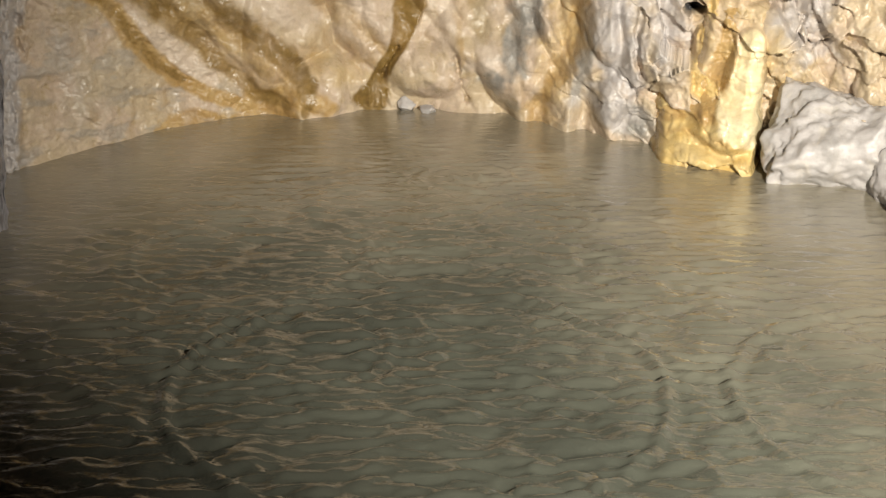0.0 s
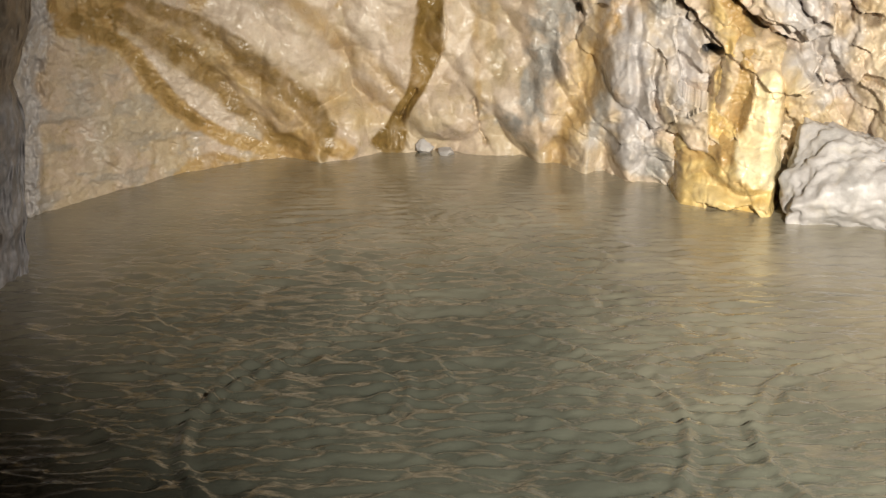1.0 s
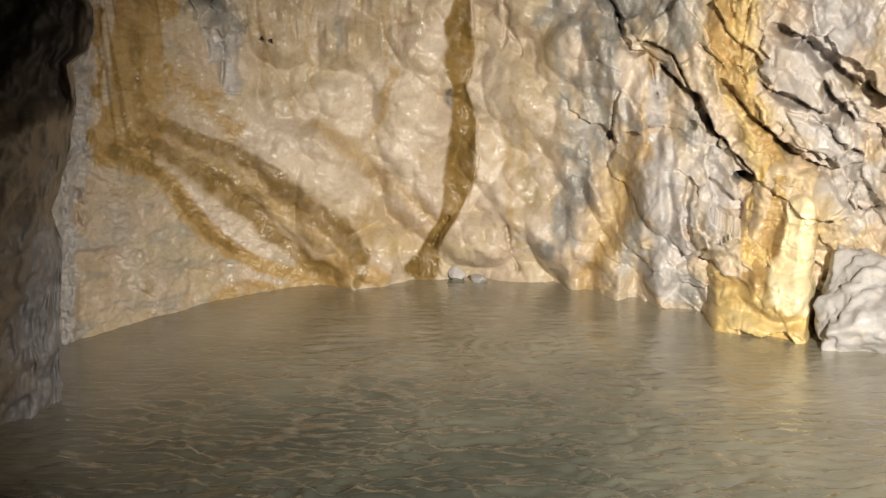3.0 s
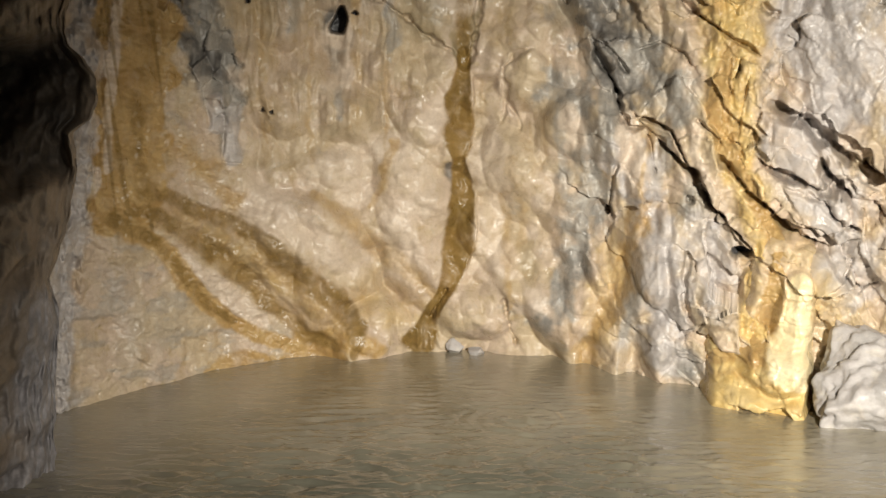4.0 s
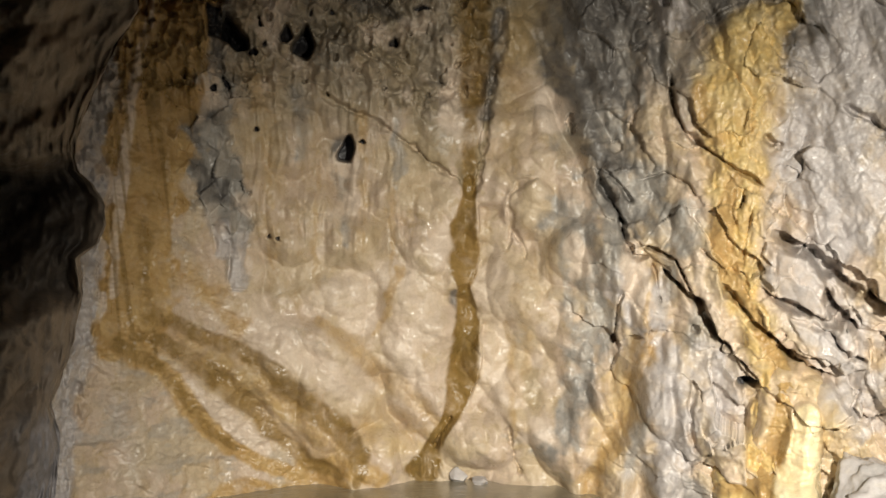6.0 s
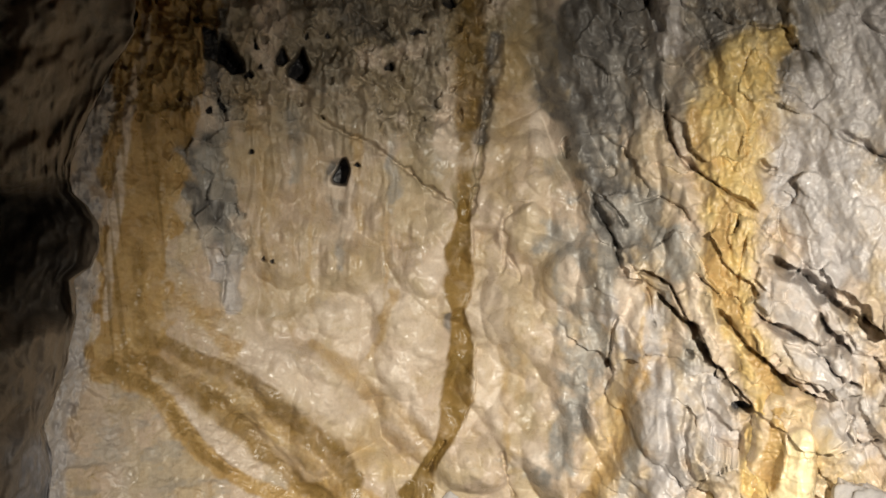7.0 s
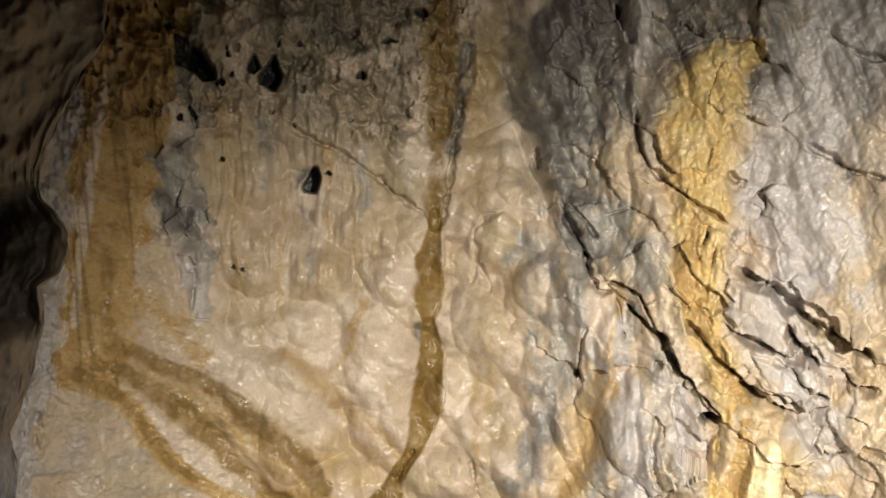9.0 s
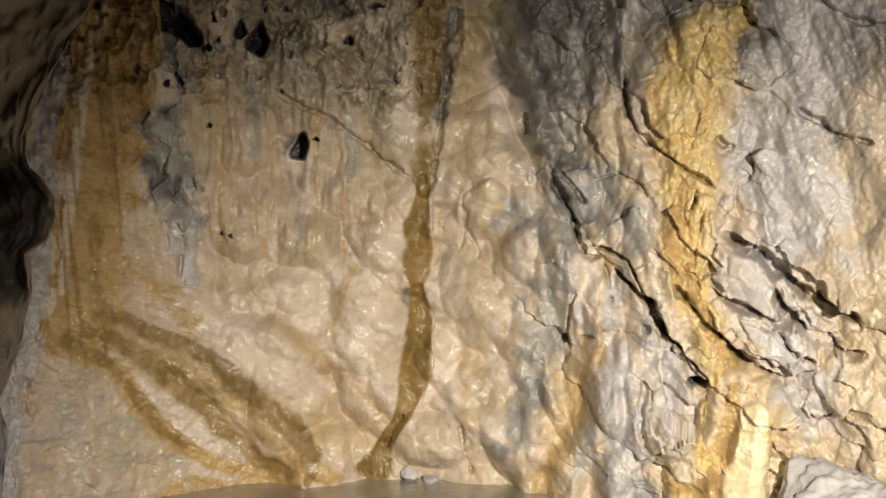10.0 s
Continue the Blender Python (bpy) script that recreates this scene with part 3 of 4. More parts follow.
wall.band("ochre", [(-0.79, 0.83, 0.025), (-0.64, 0.70, 0.055), (-0.49, 0.53, 0.075), (-0.34, 0.40, 0.065), (-0.23, 0.28, 0.030)], 0.55, 0.012, 10, 0.3)
wall.streak("ochre", [(-0.52, 0.75), (-0.47, 0.92), (-0.44, 1.06)], 0.042, 0.6, 0.027)
wall.streak("ochre", [(-0.60, 0.29), (-0.45, 0.34), (-0.34, 0.28)], 0.119, 0.4)
wall.streak("pale", [(-1.07, 0.78), (-0.84, 0.65), (-0.65, 0.49)], 0.159, 0.7, 0.133)
wall.streak("ochre", [(-1.26, 0.00), (-1.08, 0.02), (-0.80, 0.00)], 0.042, 0.8, 0.037)
# the orange strip and the grey rock beside it
wall.streak("ochre", [(-1.39, 2.47), (-1.42, 2.21), (-1.46, 1.96), (-1.49, 1.71), (-1.53, 1.45), (-1.55, 1.20), (-1.57, 1.00), (-1.59, 0.85)], 0.186, 1.0, 0.154, 0.02, 11, 0.75)
wall.streak("brown", [(-1.29, 2.42), (-1.34, 2.26), (-1.42, 1.99), (-1.44, 1.73), (-1.48, 1.42)], 0.070, 0.4, 0.069, 0.015, 12)
wall.streak("brown", [(-1.54, 1.33), (-1.53, 1.12), (-1.50, 0.89)], 0.037, 0.6, 0.058)
wall.streak("brown", [(-1.54, 1.96), (-1.45, 1.95), (-1.36, 1.98)], 0.024, 0.9)
wall.streak("ochre", [(-1.33, 1.08), (-1.21, 0.91), (-1.14, 0.82)], 0.106, 0.7, 0.080)
wall.streak("pale", [(-1.42, 2.46), (-1.50, 2.22), (-1.58, 1.91), (-1.62, 1.65), (-1.64, 1.43)], 0.034, 1.0, None, 0.012, 3, 0.4, 0.2)
wall.streak("pale", [(-1.63, 1.71), (-1.66, 1.46), (-1.68, 1.21), (-1.71, 0.86)], 0.034, 0.9, None, 0.012, 3, 0.4, 0.2)
wall.streak("grey", [(-1.25, 1.92), (-1.28, 1.76), (-1.26, 1.58), (-1.18, 1.47), (-1.15, 1.28)], 0.154, 1.0, 0.106, 0.03, 13, 0.5, 0.35)
wall.band("grey", [(-1.28, 1.89, 0.050), (-1.29, 1.70, 0.085), (-1.22, 1.57, 0.109), (-1.18, 1.40, 0.109), (-1.16, 1.29, 0.085)], 1.0, 0.03, 58, 0.6)
wall.band("slate", [(-1.32, 1.71, 0.040), (-1.32, 1.62, 0.055), (-1.26, 1.49, 0.045), (-1.31, 1.38, 0.035)], 0.6, 0.04, 59, 0.3)
wall.band("violet", [(-1.19, 1.30, 0.040), (-1.20, 1.16, 0.035)], 0.9, 0.006, 60, 0.7, -0.03)
wall.band("violet", [(-1.12, 1.25, 0.035), (-1.14, 1.10, 0.035), (-1.13, 1.01, 0.045)], 0.7, 0.006, 61, 0.7, -0.03)
wall.crack([(-1.16, 1.29), (-1.17, 1.13), (-1.18, 1.01)], 0.010, 0.03, 0.0, 0.004, 63)
wall.crack([(-1.19, 1.00), (-1.09, 0.98)], 0.010, 0.03, 0.0, 0.004, 64)
w = wall.window([(-1.29, 1.92), (-1.18, 1.06)], 0.25)
wall.h[w] += 0.09 * cells(S[w] * 16, Z[w] * 11, 17)[0] * smooth(0.2, 0.8, wall.stain["grey"][w])
wall.streak("slate", [(-1.29, 1.81), (-1.32, 1.63), (-1.20, 1.39)], 0.085, 0.75, 0.053, 0.05, 14)
wall.streak("grey", [(-1.19, 1.28), (-1.15, 1.09), (-1.12, 1.03)], 0.069, 0.8, 0.053)
wall.streak("violet", [(-1.69, 2.07), (-1.73, 1.80), (-1.76, 1.46), (-1.76, 1.14), (-1.81, 0.85), (-1.87, 0.59), (-1.90, 0.25), (-1.92, 0.00)], 0.101, 1.0, 0.074, 0.03, 15)
wall.streak("grey", [(-1.45, 0.25), (-1.57, 0.20), (-1.63, 0.55)], 0.186, 0.35, 0.133, 0.06, 16)
wall.crack([(-1.60, 2.20), (-1.63, 1.81), (-1.67, 1.48), (-1.70, 1.21), (-1.72, 0.86)], 0.027, 0.02, 0.02, 0.012, 39)
# grey and violet rock
wall.streak("slate", [(0.59, 2.72), (0.47, 2.47), (0.40, 2.23), (0.35, 1.95)], 0.212, 1.0, 0.106, 0.06, 17, 0.35)
wall.band("slate", [(0.31, 2.51, 0.109), (0.36, 2.26, 0.124), (0.46, 2.01, 0.124), (0.51, 1.88, 0.075)], 0.95, 0.05, 52, 0.3)
wall.band("slate", [(0.58, 2.43, 0.100), (0.59, 2.30, 0.085), (0.63, 2.17, 0.050)], 0.9, 0.03, 53, 0.5, 0.03)
wall.band("slate", [(0.89, 2.40, 0.075), (1.03, 2.38, 0.085), (1.15, 2.36, 0.055)], 0.7, 0.04, 54, 0.3)
wall.band("violet", [(0.73, 2.47, 0.075), (0.74, 2.34, 0.065), (0.73, 2.24, 0.040)], 1.0, 0.012, 55, 0.6, -0.04)
wall.band("grey", [(-0.38, 2.36, 0.149), (-0.33, 2.11, 0.149), (-0.28, 1.88, 0.112), (-0.25, 1.71, 0.075)], 0.6, 0.05, 56, 0.3)
wall.band("slate", [(-0.67, 2.46, 0.075), (-0.55, 2.36, 0.065), (-0.45, 2.30, 0.030)], 0.55, 0.04, 57, 0.3)
wall.streak("slate", [(0.26, 2.09), (0.39, 1.81), (0.48, 1.57), (0.57, 1.33)], 0.122, 0.8, 0.069, 0.06, 42, 0.25)
wall.streak("slate", [(0.64, 2.40), (0.67, 2.13), (0.60, 1.87)], 0.080, 0.6, 0.053, 0.05, 43)
wall.streak("slate", [(1.14, 2.46), (0.96, 2.38), (0.84, 2.28)], 0.106, 0.6, 0.053, 0.05, 18)
wall.streak("slate", [(1.64, 2.12), (1.51, 1.94), (1.40, 1.69)], 0.064, 0.55, 0.037, 0.04, 19)
wall.streak("slate", [(1.34, 2.11), (1.44, 1.86)], 0.042, 0.5, 0.027, 0.04, 21)
wall.streak("grey", [(0.29, 2.38), (0.39, 1.97), (0.44, 1.71), (0.50, 1.49)], 0.292, 0.9, 0.159, 0.08, 20)
wall.streak("grey", [(0.52, 1.44), (0.67, 1.50), (0.79, 1.30)], 0.212, 0.9, 0.133, 0.06, 22)
wall.streak("grey", [(0.30, 1.35), (0.43, 1.16), (0.43, 0.84), (0.36, 0.50), (0.24, 0.17)], 0.133, 0.85, 0.090, 0.06, 23)
wall.streak("slate", [(0.51, 0.79), (0.45, 0.62), (0.39, 0.44), (0.28, 0.20)], 0.069, 0.3, 0.048, 0.05, 24)
wall.streak("violet", [(0.60, 1.02), (0.76, 0.61), (0.81, 0.36), (0.74, 0.13)], 0.159, 0.9, 0.133, 0.06, 25)
wall.streak("grey", [(0.74, 0.13), (0.87, 0.11)], 0.106, 0.9)
wall.streak("violet", [(0.95, 0.70), (0.98, 0.45)], 0.146, 0.8, 0.119)
wall.streak("violet", [(1.60, 2.48), (1.57, 2.20), (1.44, 1.89), (1.40, 1.62), (1.47, 1.38)], 0.292, 1.0, 0.318, 0.06, 26)
wall.streak("violet", [(1.36, 1.15), (1.52, 0.80), (1.58, 0.52)], 0.239, 0.75, 0.159, 0.06, 27)
wall.streak("violet", [(0.77, 2.59), (0.78, 2.39), (0.80, 2.23)], 0.090, 1.0, 0.048, 0.02, 28)
wall.ridge([(0.77, 2.64), (0.78, 2.39), (0.80, 2.23)], 0.058, 0.05)
wall.streak("slate", [(-0.61, 2.48), (-0.51, 2.39), (-0.39, 2.26)], 0.069, 0.55, 0.037)
wall.streak("grey", [(-0.76, 2.42), (-0.66, 2.03), (-0.51, 1.95)], 0.159, 0.6, 0.106, 0.08, 29)
wall.streak("slate", [(-0.88, 1.92), (-0.85, 1.83)], 0.058, 0.65)
wall.streak("slate", [(-0.67, 1.66), (-0.67, 1.58)], 0.058, 0.8)
wall.streak("slate", [(-1.22, 2.32), (-1.23, 2.22), (-1.22, 2.14)], 0.064, 0.75)
wall.streak("grey", [(-1.26, 2.13), (-1.12, 2.12), (-1.00, 2.23)], 0.080, 0.6)
wall.streak("grey", [(-0.37, 2.55), (-0.26, 2.04), (-0.21, 1.67)], 0.133, 0.45, 0.080, 0.06, 30)
# weathering of the upper rock, and slanting veins in the grey rock
wall.layer("grey")[:] = np.maximum(wall.stain["grey"], smooth(1.55, 2.3, Z + 0.25 * fbm(S * 3, Z * 3, 140, 4)) * (0.55 + 0.35 * fbm(S * 8, Z * 6, 142, 3)))
wall.layer("olive")[:] = np.maximum(wall.stain["olive"], smooth(1.2, 2.2, Z + 0.5 * fbm(S * 2.5, Z * 1.5, 150, 4)) * smooth(0.5, 0.0, S) * 0.5)
veins = fbm((S * 0.87 + Z * -0.5) * 11 + bend * 4, (S * 0.5 + Z * 0.87) * 2.2, 144, 4)
wall.layer("slate")[:] = np.maximum(wall.stain["slate"], np.clip(broken + 0.8 * draped, 0, 1) * smooth(0.9, 1.6, Z) * smooth(0.28, 0.75, veins) * 0.75)
wall.layer("grey")[:] = np.maximum(wall.stain["grey"], draped * smooth(0.0, 0.6, fbm(S * 5, Z * 1.6, 146, 4)) * 0.8)
wall.h += smooth(0.4, 0.9, wall.stain["slate"]) * (draped + broken) * (1 - 0.9 * slab_right) * (0.05 * small + 0.02 * fbm(S * 14, Z * 8, 148, 3))
wall.layer("grey")[:] = np.maximum(wall.stain["grey"], slab * smooth(0.95, 0.6, Z) * smooth(-0.1, 0.55, fbm(S * 5 + Z * 2, Z * 9, 152, 4, 0.6)) * 0.5)
wall.layer("olive")[:] = np.maximum(wall.stain["olive"], lumpy * smooth(0.25, 0.7, fbm(S * 3.2, Z * 2.2, 154, 4)) * 0.5)
wall.layer("pale")[:] = np.maximum(wall.stain["pale"], lumpy * smooth(0.15, 0.6, fbm(S * 3.6, Z * 3, 156, 3)) * 0.8)
# the upper rock is darker and hangs in vertical pleats
upper = smooth(1.65, 2.25, Z + 0.3 * bend) * smooth(0.1, 0.5, S + bend)
pleats = fbm(S * 8 + Z * 2.5, Z * 1.8, 158, 4)
wall.h += upper * (0.05 * pillow(S * 8 + Z * 2.5, Z * 2.2, 157, 2) + 0.03 * pleats)
wall.stain["violet"] *= 1 - 0.45 * upper * smooth(-0.3, 0.3, pleats)
wall.layer("slate")[:] = np.maximum(wall.stain["slate"], upper * np.clip(0.6 + 0.7 * pleats, 0, 0.95))
wall.stain["olive"] *= 1 - 0.75 * smooth(-1.2, -1.3, S + 0.12 * (1.6 - Z))
wall.streak("ochre", [(-1.49, 2.34), (-1.52, 2.16), (-1.57, 1.93), (-1.61, 1.62), (-1.65, 1.29), (-1.67, 1.02)], 0.026, -0.75, None, 0.012, 3, 0.4, 0.2)
wall.streak("pale", [(-1.49, 2.34), (-1.52, 2.16), (-1.57, 1.93), (-1.61, 1.62), (-1.65, 1.29), (-1.67, 1.02)], 0.03, 0.9, None, 0.012, 3, 0.4, 0.2)
wall.stain["pale"] *= 1 - 0.8 * upper
wall.band("brown", [(0.10, 2.53, 0.159), (0.13, 2.30, 0.149), (0.08, 2.08, 0.124), (0.05, 1.88, 0.075)], 0.3, 0.04, 88, 0.2)
wall.band("slate", [(0.21, 2.52, 0.075), (0.23, 2.30, 0.100), (0.26, 2.05, 0.100), (0.28, 1.82, 0.075)], 0.6, 0.04, 89, 0.2)
wall.band("brown", [(-0.07, 2.53, 0.109), (-0.10, 2.36, 0.100), (-0.10, 2.16, 0.090), (-0.11, 1.91, 0.065)], 0.75, 0.02, 90, 0.3)
wall.streak("brown", [(-1.52, 1.96), (-1.42, 1.95), (-1.32, 1.95)], 0.02, 0.8, 0.02, 0.012, 87)
# yellow flows
wall.band("yellow", [(1.24, 2.28, 0.060), (1.12, 2.20, 0.174), (1.05, 2.07, 0.239), (1.02, 1.89, 0.239), (1.02, 1.74, 0.209), (1.05, 1.60, 0.149)], 0.85, 0.03, 31, 0.35, -0.02)
wall.band("yellow", [(1.05, 1.60, 0.134), (1.03, 1.47, 0.144), (1.03, 1.32, 0.134), (1.05, 1.14, 0.104), (1.08, 0.99, 0.100), (1.14, 0.85, 0.095), (1.21, 0.71, 0.090), (1.23, 0.56, 0.075), (1.22, 0.39, 0.065)], 0.8, 0.02, 32, 0.5, -0.015)
wall.band("ochre", [(0.86, 1.95, 0.040), (0.89, 1.82, 0.065), (0.96, 1.69, 0.050)], 0.7, 0.02, 31, 0.3)
wall.band("ochre", [(1.09, 1.94, 0.025), (1.06, 1.79, 0.045), (1.12, 1.69, 0.030)], 0.5, 0.02, 36, 0.3)
wall.band("ochre", [(1.03, 1.54, 0.035), (0.98, 1.36, 0.065), (0.99, 1.21, 0.065), (1.03, 1.09, 0.060), (1.10, 0.97, 0.045), (1.17, 0.85, 0.045), (1.24, 0.71, 0.050), (1.26, 0.56, 0.050), (1.23, 0.39, 0.065)], 0.95, 0.012, 33, 0.5, 0.012)
wall.band("pale", [(1.10, 1.46, 0.030), (1.13, 1.32, 0.035), (1.11, 1.17, 0.025)], 0.6, 0.012, 34, 0.4, -0.02)
wall.band("pale", [(0.89, 1.21, 0.030), (0.88, 1.08, 0.035), (0.97, 0.91, 0.040), (1.04, 0.79, 0.030)], 0.7, 0.012, 35, 0.4, -0.015)
wall.crack([(1.03, 1.50), (1.02, 1.39), (1.04, 1.33)], 0.010, 0.04, 0.02, 0.004, 61)
wall.crack([(1.11, 1.44), (1.08, 1.27), (1.07, 1.14), (1.10, 1.04)], 0.012, 0.04, 0.03, 0.004, 62)
wall.band("yellow", [(1.15, 0.53, 0.050), (1.16, 0.42, 0.080), (1.16, 0.32, 0.075)], 0.85, 0.01, 37, 0.6)
wall.streak("yellow", [(1.34, 0.59), (1.46, 0.48), (1.51, 0.32)], 0.119, 0.45, 0.133, 0.05, 35)
wall.streak("ochre", [(0.68, 0.81), (0.61, 0.59), (0.56, 0.36), (0.47, 0.18), (0.42, 0.02)], 0.058, 0.75, 0.080, 0.04, 36)
wall.streak("ochre", [(0.68, 1.18), (0.71, 1.08)], 0.027, 0.6)
wall.streak("ochre", [(0.08, 2.24), (0.06, 1.98)], 0.106, 0.4, 0.080)
wall.streak("ochre", [(-1.05, 1.96), (-1.00, 1.80), (-1.02, 1.60)], 0.069, 0.5, 0.064)
for x0 in ([(-1.00, 1.63), (-1.00, 1.35), (-0.99, 1.08)], [(-0.78, 1.57), (-0.80, 1.26), (-0.79, 0.98)], [(-0.46, 1.48), (-0.46, 1.26), (-0.47, 1.03)], [(0.06, 0.81), (0.07, 0.52), (0.09, 0.24)], [(-0.59, 1.82), (-0.59, 1.57), (-0.58, 1.31)]):
    wall.streak("ochre", x0, 0.032, 0.45, 0.021, 0.02, 44)
for x0 in ([(-0.88, 1.98), (-0.85, 1.82), (-0.86, 1.62)], [(-0.66, 1.57), (-0.67, 1.37), (-0.66, 1.20)], [(-0.44, 1.93), (-0.43, 1.68), (-0.44, 1.48)], [(0.33, 1.32), (0.30, 1.07), (0.33, 0.83)]):
    wall.streak("grey", x0, 0.053, 0.7, 0.032, 0.02, 45)
# the flows coat the broken rock, and run in vertical ripples
coat = smooth(0.3, 0.9, np.maximum(wall.stain["yellow"], wall.stain["ochre"])) * broken
wall.h += coat * (0.03 - 0.7 * jagged + 0.035 * pillow(S * 12, Z * 3.5, 160, 2))
strip, _, _ = line_field(S, Z, [(-1.39, 2.47), (-1.46, 1.96), (-1.53, 1.45), (-1.57, 1.00), (-1.59, 0.85)], 0.01, 11)
strip = 1 - smooth(0.14, 0.2, strip)
wall.layer("brown")[:] = np.maximum(wall.stain["brown"], strip * smooth(0.0, 0.5, vnoise(S * 34 + Z * 3, Z * 1.3, 164)) * 0.65)
wall.layer("pale")[:] = np.maximum(wall.stain["pale"], strip * smooth(0.2, 0.6, vnoise(S * 30 + Z * 3, Z * 1.1, 168)) * 0.4)
rim = smooth(-1.66, -1.72, S - 0.16 * (Z - 1.2) + 0.03 * fbm(S * 7, Z * 7, 170, 2))
wall.h += rim * (0.06 * fbm(S * 9, Z * 5, 172, 4, 0.6) + 0.04 * pillow(S * 16, Z * 6, 174, 2))
# pockets
pick = random.Random(5)
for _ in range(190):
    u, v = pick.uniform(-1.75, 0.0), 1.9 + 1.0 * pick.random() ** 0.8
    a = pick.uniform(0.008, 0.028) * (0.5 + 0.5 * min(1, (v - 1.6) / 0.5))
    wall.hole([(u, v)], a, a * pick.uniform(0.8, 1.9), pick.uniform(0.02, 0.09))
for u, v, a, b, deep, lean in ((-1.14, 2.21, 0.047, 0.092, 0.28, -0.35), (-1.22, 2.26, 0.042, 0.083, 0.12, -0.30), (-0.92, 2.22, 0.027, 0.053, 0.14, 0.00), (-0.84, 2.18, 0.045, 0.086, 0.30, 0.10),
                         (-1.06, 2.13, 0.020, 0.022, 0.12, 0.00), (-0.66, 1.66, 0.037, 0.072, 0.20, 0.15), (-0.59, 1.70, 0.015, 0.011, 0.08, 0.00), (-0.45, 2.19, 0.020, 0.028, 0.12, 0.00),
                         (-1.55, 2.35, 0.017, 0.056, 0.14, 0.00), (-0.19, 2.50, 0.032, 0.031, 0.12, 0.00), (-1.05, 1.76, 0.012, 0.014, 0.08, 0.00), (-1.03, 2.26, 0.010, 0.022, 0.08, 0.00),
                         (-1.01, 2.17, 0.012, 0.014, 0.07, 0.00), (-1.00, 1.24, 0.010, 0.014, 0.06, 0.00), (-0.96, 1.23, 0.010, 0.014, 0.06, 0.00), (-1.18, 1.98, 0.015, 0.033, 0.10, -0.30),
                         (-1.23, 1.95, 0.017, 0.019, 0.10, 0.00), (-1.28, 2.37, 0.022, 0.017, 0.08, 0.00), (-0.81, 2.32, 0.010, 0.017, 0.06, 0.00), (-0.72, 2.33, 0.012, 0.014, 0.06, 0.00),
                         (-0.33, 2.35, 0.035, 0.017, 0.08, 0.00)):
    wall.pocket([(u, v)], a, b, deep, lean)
back = tagged(new("wall_back", wall.mesh("wall_back")), "wet cream limestone cave wall stained ochre, grey and brown", "cave wall", kind="structure")
back.data.materials.append(m_wall)

# ---- flowstone at the foot of the yellow flow: a low ribbed mound with a pale tongue
i0, i1 = np.searchsorted(S[0], [0.78, 1.52])
j1 = int(np.searchsorted(Z[:, 0], 0.75))
mound = Relief(0, 1, 0, 1, 0.5)
mound.s, mound.z = S[:j1, i0:i1].copy(), Z[:j1, i0:i1].copy()
mound.nz, mound.ns = mound.s.shape
ms, mz = mound.s + 0.02 * fbm(mound.s * 7, mound.z * 7, 120, 3), mound.z + 0.02 * fbm(mound.s * 7, mound.z * 7, 125, 3)
mound.h = 0.25 * wall.h[:j1, i0:i1] - 0.04
path, _, _ = line_field(ms, mz, [(1.29, 0.60), (1.27, 0.45), (1.26, 0.31), (1.25, 0.22)])
foot = smooth(0.84, 1.0, ms) * smooth(1.47, 1.38, ms)
mound.h += foot * (0.13 * smooth(0.30, 0.20, mz) + 0.10 * smooth(0.22, 0.02, mz) + 0.06 * smooth(0.10, 0.02, mz)) + 0.09 * smooth(0.17, 0.10, path)
mound.h -= 0.45 * (1 - np.maximum(foot * smooth(0.33, 0.27, mz), smooth(0.19, 0.14, path)))
mound.h += 0.022 * foot * (pillow(ms * 5, mz * 20, 130, 2) + 0.7 * pillow(ms * 14, mz * 12, 134, 2))
tongue = [(1.35, 0.53), (1.34, 0.41), (1.34, 0.28), (1.34, 0.15)]
d, _, along = line_field(mound.s, mound.z, tongue, 0.006, 3)
mound.h += 0.07 * np.clip(1 - d / (0.07 + 0.08 * along), 0, 1) ** 0.6 * smooth(0.03, 0.12, mound.z)
for _k in ("grey", "olive", "slate", "violet", "pale", "ochre", "yellow", "brown", "recess_shade"):
    mound.layer(_k)
mound.stain["yellow"][:] = 0.9 - 0.5 * smooth(0.22, 0.32, mz)
mound.band("ochre", [(1.25, 0.59, 0.040), (1.24, 0.47, 0.055), (1.22, 0.35, 0.060), (1.17, 0.25, 0.085), (1.04, 0.21, 0.050), (0.97, 0.17, 0.025)], 0.95, 0.012, 41, 0.5, 0.02)
mound.band("brown", [(1.27, 0.64, 0.022), (1.27, 0.49, 0.022), (1.25, 0.38, 0.025), (1.22, 0.28, 0.030)], 0.45, 0.01, 42, 0.3)
mound.band("ochre", [(0.93, 0.08, 0.035), (1.06, 0.14, 0.025), (1.26, 0.12, 0.025)], 0.55, 0.03, 43, 0.3)
mound.band("white", [(1.36, 0.54, 0.050), (1.35, 0.41, 0.065), (1.33, 0.30, 0.090), (1.32, 0.22, 0.114), (1.38, 0.15, 0.050)], 1.0, 0.006, 3, 0.8)
flow = tagged(new("flowstone_mound", mound.mesh("flowstone_mound")), "wet yellow ochre flowstone mound with a pale cream tongue", "flowstone")
LAYERS_FLOW = LAYERS + [("white", (0.80, 0.70, 0.47), (0.78, 0.64, 0.38))]
flow.data.materials.append(rock_material("flowstone", (CREAM, PINK, BUFF), LAYERS_FLOW, 0.8, 0.6))


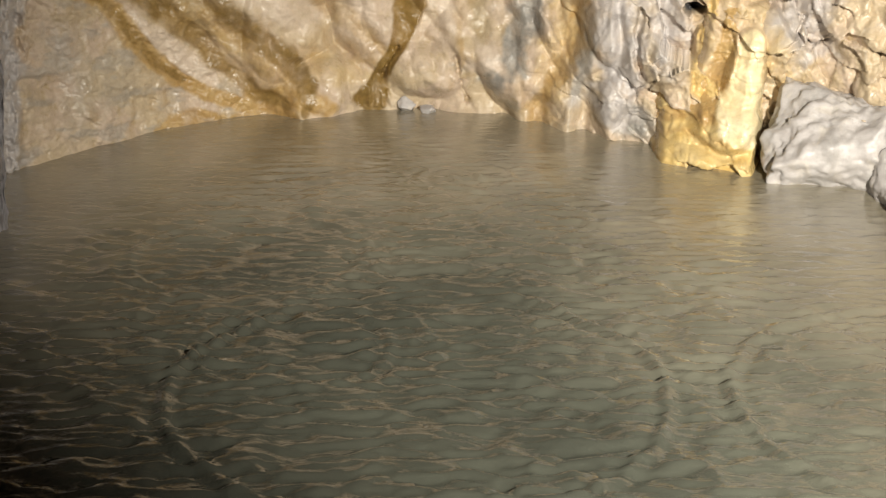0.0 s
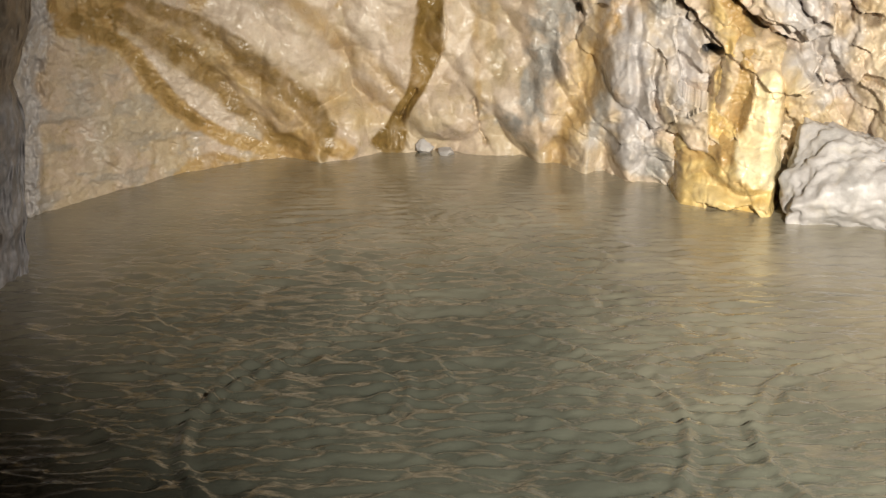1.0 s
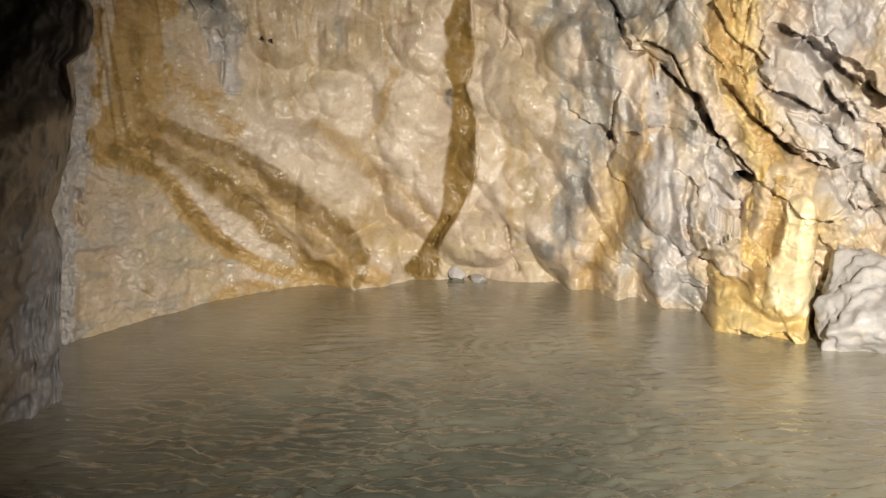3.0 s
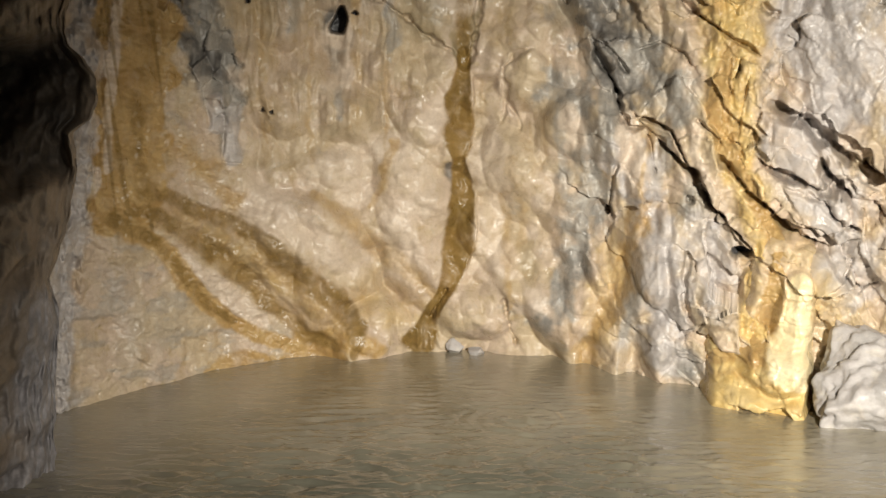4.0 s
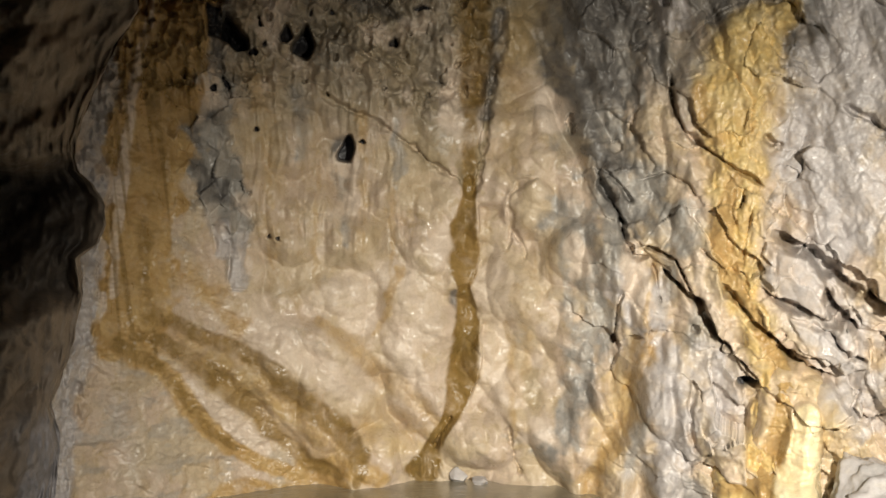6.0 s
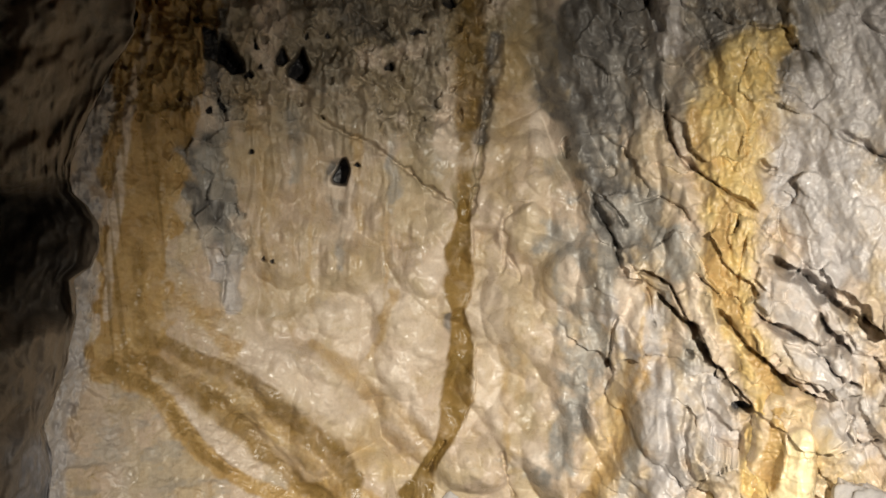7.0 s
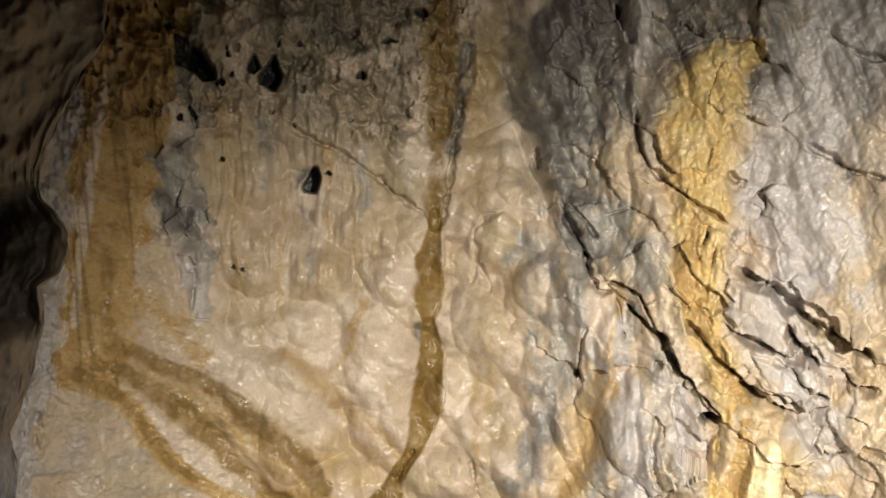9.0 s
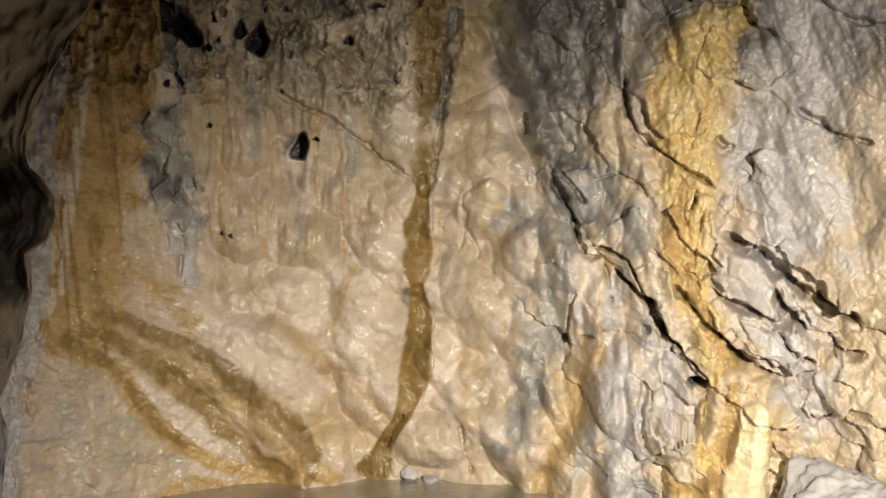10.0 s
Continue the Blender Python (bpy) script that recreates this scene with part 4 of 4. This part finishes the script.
# ---- loose rocks
def rock_mesh(name, size, seed, cuts=16, rough=0.028, detail=6, boxy=0.0, keep=(0.5, 0.74)):
    """A boulder: a ball cut by planes, then weathered."""
    rnd = random.Random(seed)
    bm = bmesh.new()
    bmesh.ops.create_icosphere(bm, subdivisions=detail, radius=1.0)
    planes = []
    for _ in range(cuts):
        n = Vector((rnd.gauss(0, 1), rnd.gauss(0, 1), rnd.gauss(0, 1))).normalized()
        planes.append((n, rnd.uniform(*keep)))
    for v in bm.verts:
        p = v.co / max(abs(v.co.x), abs(v.co.y), abs(v.co.z)) ** boxy
        for n, d in planes:
            over = p.dot(n) - d
            if over > 0:
                p -= n * over * 0.97
        p = Vector((p.x * size[0], p.y * size[1], p.z * size[2])) * 1.45
        q = p * 7 + Vector((seed, 0, 0))
        p += v.co * rough * (noise.fractal(q, 0.8, 2.0, 4) + 0.5 * abs(noise.noise(q * 0.5)))
        v.co = p
    for f in bm.faces:
        f.smooth = True
    me = bpy.data.meshes.new(name)
    bm.to_mesh(me)
    bm.free()
    return me


def at(s, r, z):
    return (r * math.sin(s / 6), r * math.cos(s / 6), z)


def rock(name, s, r, z, size, seed, label, mat, tilt=(0, 0, 0), **kw):
    ob = new(name, rock_mesh(name, size, seed, **kw))
    ob.matrix_world = pose(*at(s, r, z), tilt[0], tilt[1], tilt[2] - math.degrees(s / 6))
    ob.data.materials.append(mat)
    return tagged(ob, label, "rock", {"boulder": "boulders at the pool's edge", "calcite_lump": "calcite lumps below the crevice"}[name])


rock("boulder", 1.83, 5.84, 0.06, (0.27, 0.2, 0.255), 31, "pale grey angular limestone boulder standing in the pool", m_boulder, (0, 6, 10), boxy=0.55, keep=(0.62, 0.92), rough=0.04, cuts=14)
rock("boulder", 2.25, 5.55, 0.08, (0.32, 0.28, 0.27), 9, "grey limestone boulder at the pool's edge", m_boulder, (0, 5, 60))

rock("calcite_lump", -0.165, 6.73, 0.022, (0.046, 0.038, 0.030), 12, "small white calcite lump at the waterline below the brown crevice", m_boulder, detail=4, rough=0.012)
rock("calcite_lump", -0.06, 6.69, 0.012, (0.04, 0.035, 0.026), 15, "small white calcite lump beside a larger one", m_boulder, detail=4, rough=0.01)

# ---- the dark rock wall at the side of the pool
EDGE = [(-1.52, 2.9), (-1.54, 2.30), (-1.54, 2.18), (-1.62, 2.07), (-1.65, 2.02), (-1.71, 1.92), (-1.77, 1.80), (-1.81, 1.69), (-1.81, 1.59), (-1.74, 1.54), (-1.69, 1.47), (-1.69, 1.40), (-1.73, 1.32), (-1.80, 1.27), (-1.79, 1.14), (-1.83, 0.97), (-1.89, 0.82), (-1.93, 0.73), (-1.90, 0.60), (-1.92, 0.40), (-1.94, 0.18), (-1.96, -0.20)][::-1]
zs = np.arange(-0.3, 3.0, 0.012)
ps = np.concatenate([np.linspace(0, 0.2, 25), np.linspace(0.205, 0.55, 140), np.linspace(0.56, 1, 60)])
Pq, Zq = np.meshgrid(ps, zs)
edge = np.interp(Zq, [p[1] for p in EDGE], [p[0] for p in EDGE]) / 6.0
turn = np.where(Pq < 0.25, -(0.25 - Pq) * 0.10, -(np.clip(Pq - 0.25, 0, 1)) ** 1.5 * 0.75)
rad = np.where(Pq < 0.25, 5.2 + (0.25 - Pq) * 4.5, 5.2 - np.clip(Pq - 0.25, 0, 1) ** 1.3 * 2.2)
fade = np.exp(-np.clip(Pq - 0.27, 0, 1) / 0.07)
edge = edge * fade + (np.interp(Zq, [-0.3, 1.2, 3.0], [-1.93, -1.80, -1.66]) / 6.0) * (1 - fade)
A1, B1 = Pq * 5 + 2.0, Zq
rough_z = Zq + 0.05 * fbm(Pq * 9, Zq * 4, 235, 3)
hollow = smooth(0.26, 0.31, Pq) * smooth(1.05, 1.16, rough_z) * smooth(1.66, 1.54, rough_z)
rad = rad - smooth(0.18, 0.45, Pq) * (0.16 * pillow(A1 * 0.9, B1 * 2.4 + A1 * 0.5, 210, 3) + 0.12 * fbm(A1 * 1.6, B1 * 4.2 + A1 * 0.8, 220, 4) - 0.4 * hollow) + 0.02 * fbm(A1 * 9, B1 * 9, 225, 3) - 0.045 * smooth(0.24, 0.3, Pq) * smooth(1.3, 0.5, Zq) * pillow(Pq * 26 + 0.8 * fbm(Pq * 6, Zq * 3, 228, 2), Zq * 2.2, 227, 2)
turn = turn + 0.0015 * fbm(Pq * 9, Zq * 12, 230, 3)
co = np.stack([rad * np.sin(edge + turn), rad * np.cos(edge + turn), Zq], -1).reshape(-1, 3)
# pale grey foot, with the light on its edge put into the colour
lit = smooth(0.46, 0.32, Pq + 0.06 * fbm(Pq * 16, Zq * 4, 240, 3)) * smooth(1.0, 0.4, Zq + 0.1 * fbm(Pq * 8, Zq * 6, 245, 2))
# the hollow's shade is painted near-black over its recess
side = tagged(new("wall_west", sheet("wall_west", co, len(zs), len(ps), {"grey": lit, "recess_shade": 0.6 * hollow})), "dark brown shaded rock wall with a pale grey foot", "cave wall", kind="structure")
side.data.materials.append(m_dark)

# ---- the rest of the cave: walls round the bank, roof and bank
az = np.linspace(radians(22.5), radians(330), 160)
zr = np.arange(-0.4, 3.3, 0.06)
Aq, Zq = np.meshgrid(az, zr)
rad = np.interp(Aq, [radians(v) for v in (22.5, 40, 70, 120, 180, 240, 300, 330)], [5.55, 4.6, 3.6, 3.0, 3.2, 3.0, 3.6, 4.4])
rad = rad + 0.25 * fbm(Aq * 3, Zq * 1.4, 250, 5)
co = np.stack([rad * np.sin(Aq), rad * np.cos(Aq), Zq], -1).reshape(-1, 3)
rest = tagged(new("wall_round", sheet("wall_round", co, len(zr), len(az))), "rough brown limestone cave wall", "cave wall", kind="structure")
rest.data.materials.append(m_cave)
gx, gy = np.meshgrid(np.arange(-7, 7.05, 0.08), np.arange(-5, 9, 0.08))
roof = 3.0 + 0.5 * np.exp(-(gx ** 2 + (gy - 1.5) ** 2) / 8) + 0.16 * fbm(gx * 1.1, gy * 1.1, 260, 5)
roof -= 0.35 * smooth(5.6, 7.2, np.hypot(gx, gy))
co = np.stack([gx, gy, roof], -1).reshape(-1, 3)
top = tagged(new("ceiling", sheet("ceiling", co, *gx.shape, flip=True)), "rough brown limestone cave roof", "ceiling", kind="structure")
top.data.materials.append(m_cave)
gx, gy = np.meshgrid(np.arange(-5, 5.05, 0.07), np.arange(-5, 8, 0.07))
bank = -0.75 + 0.95 * smooth(1.7, 0.5, gy + 0.2 * fbm(gx, gy, 270, 3)) + 0.05 * fbm(gx * 2, gy * 2, 275, 4)
co = np.stack([gx, gy, bank], -1).reshape(-1, 3)
ground = tagged(new("ground", sheet("ground", co, *gx.shape)), "trodden brown rock bank sloping under the pool", "ground", kind="structure")
ground.data.materials.append(m_cave)

# ---- the pool
xs, ys = np.arange(-2.9, 2.91, 0.01), np.arange(1.0, 7.1, 0.01)
X, Y = np.meshgrid(xs, ys)
reach = np.interp(np.arctan2(X, Y) * 6, _s, _r) - np.hypot(X, Y)
calm = 0.05 + 0.95 * smooth(0.2, 2.2, reach)
shallow = 0.9 * smooth(3.2, 0.1, reach + 0.3 * fbm(X * 1.4, Y * 1.4, 307, 3)) ** 1.3
wx, wy = X + 0.06 * fbm(X * 4, Y * 4, 305, 3), Y + 0.025 * fbm(X * 3, Y * 4, 306, 3)


def crests(x, y, seed):
    """Sharp-backed wavelets with wide troughs, 0..1."""
    return (1 - np.sqrt(vnoise(x, y, seed) ** 2 + 0.002)) ** 3


gust = 1.0 + 0.3 * smooth(-0.4, 0.5, fbm(X * 0.9, Y * 0.9, 311, 3))
wave = 0.46 * calm * gust * (0.008 * crests(wx * 3.2 + 0.6 * wy, wy * 6.5, 300) + 0.008 * crests(wx * 6 - wy, wy * 13, 302) + 0.015 * vnoise(wx * 5, wy * 13, 303) + 0.022 * vnoise(wx * 6 + 0.5 * wy, wy * 24, 304) + 0.017 * vnoise(wx * 11, wy * 42 + wx, 308))


def ring(x, y, radius, width, high):
    """Ripples spreading from a drop."""
    q = np.hypot(X - x, Y - y) - radius * (1 + 0.05 * fbm(X * 2, Y * 2, 320, 3))
    return high * np.cos(q / width * 3.2) * np.exp(-(q / width) ** 2)


wave += ring(-0.07, 3.5, 0.71, 0.045, 0.009)
wave += ring(-0.45, 3.8, 0.30, 0.04, 0.006) + ring(-0.7, 4.6, 0.42, 0.04, 0.005) + ring(0.35, 5.0, 0.22, 0.04, 0.004)
wave += ring(0.10, 5.55, 0.06, 0.04, 0.006) + ring(0.10, 5.55, 0.20, 0.04, 0.003) + ring(1.5, 3.4, 0.7, 0.045, 0.008)
co = np.stack([X, Y, wave], -1).reshape(-1, 3)
pool = tagged(new("water", sheet("water", co, len(ys), len(xs), {"shallow": shallow})), "murky grey-green rippled cave pool water", "water", kind="structure")
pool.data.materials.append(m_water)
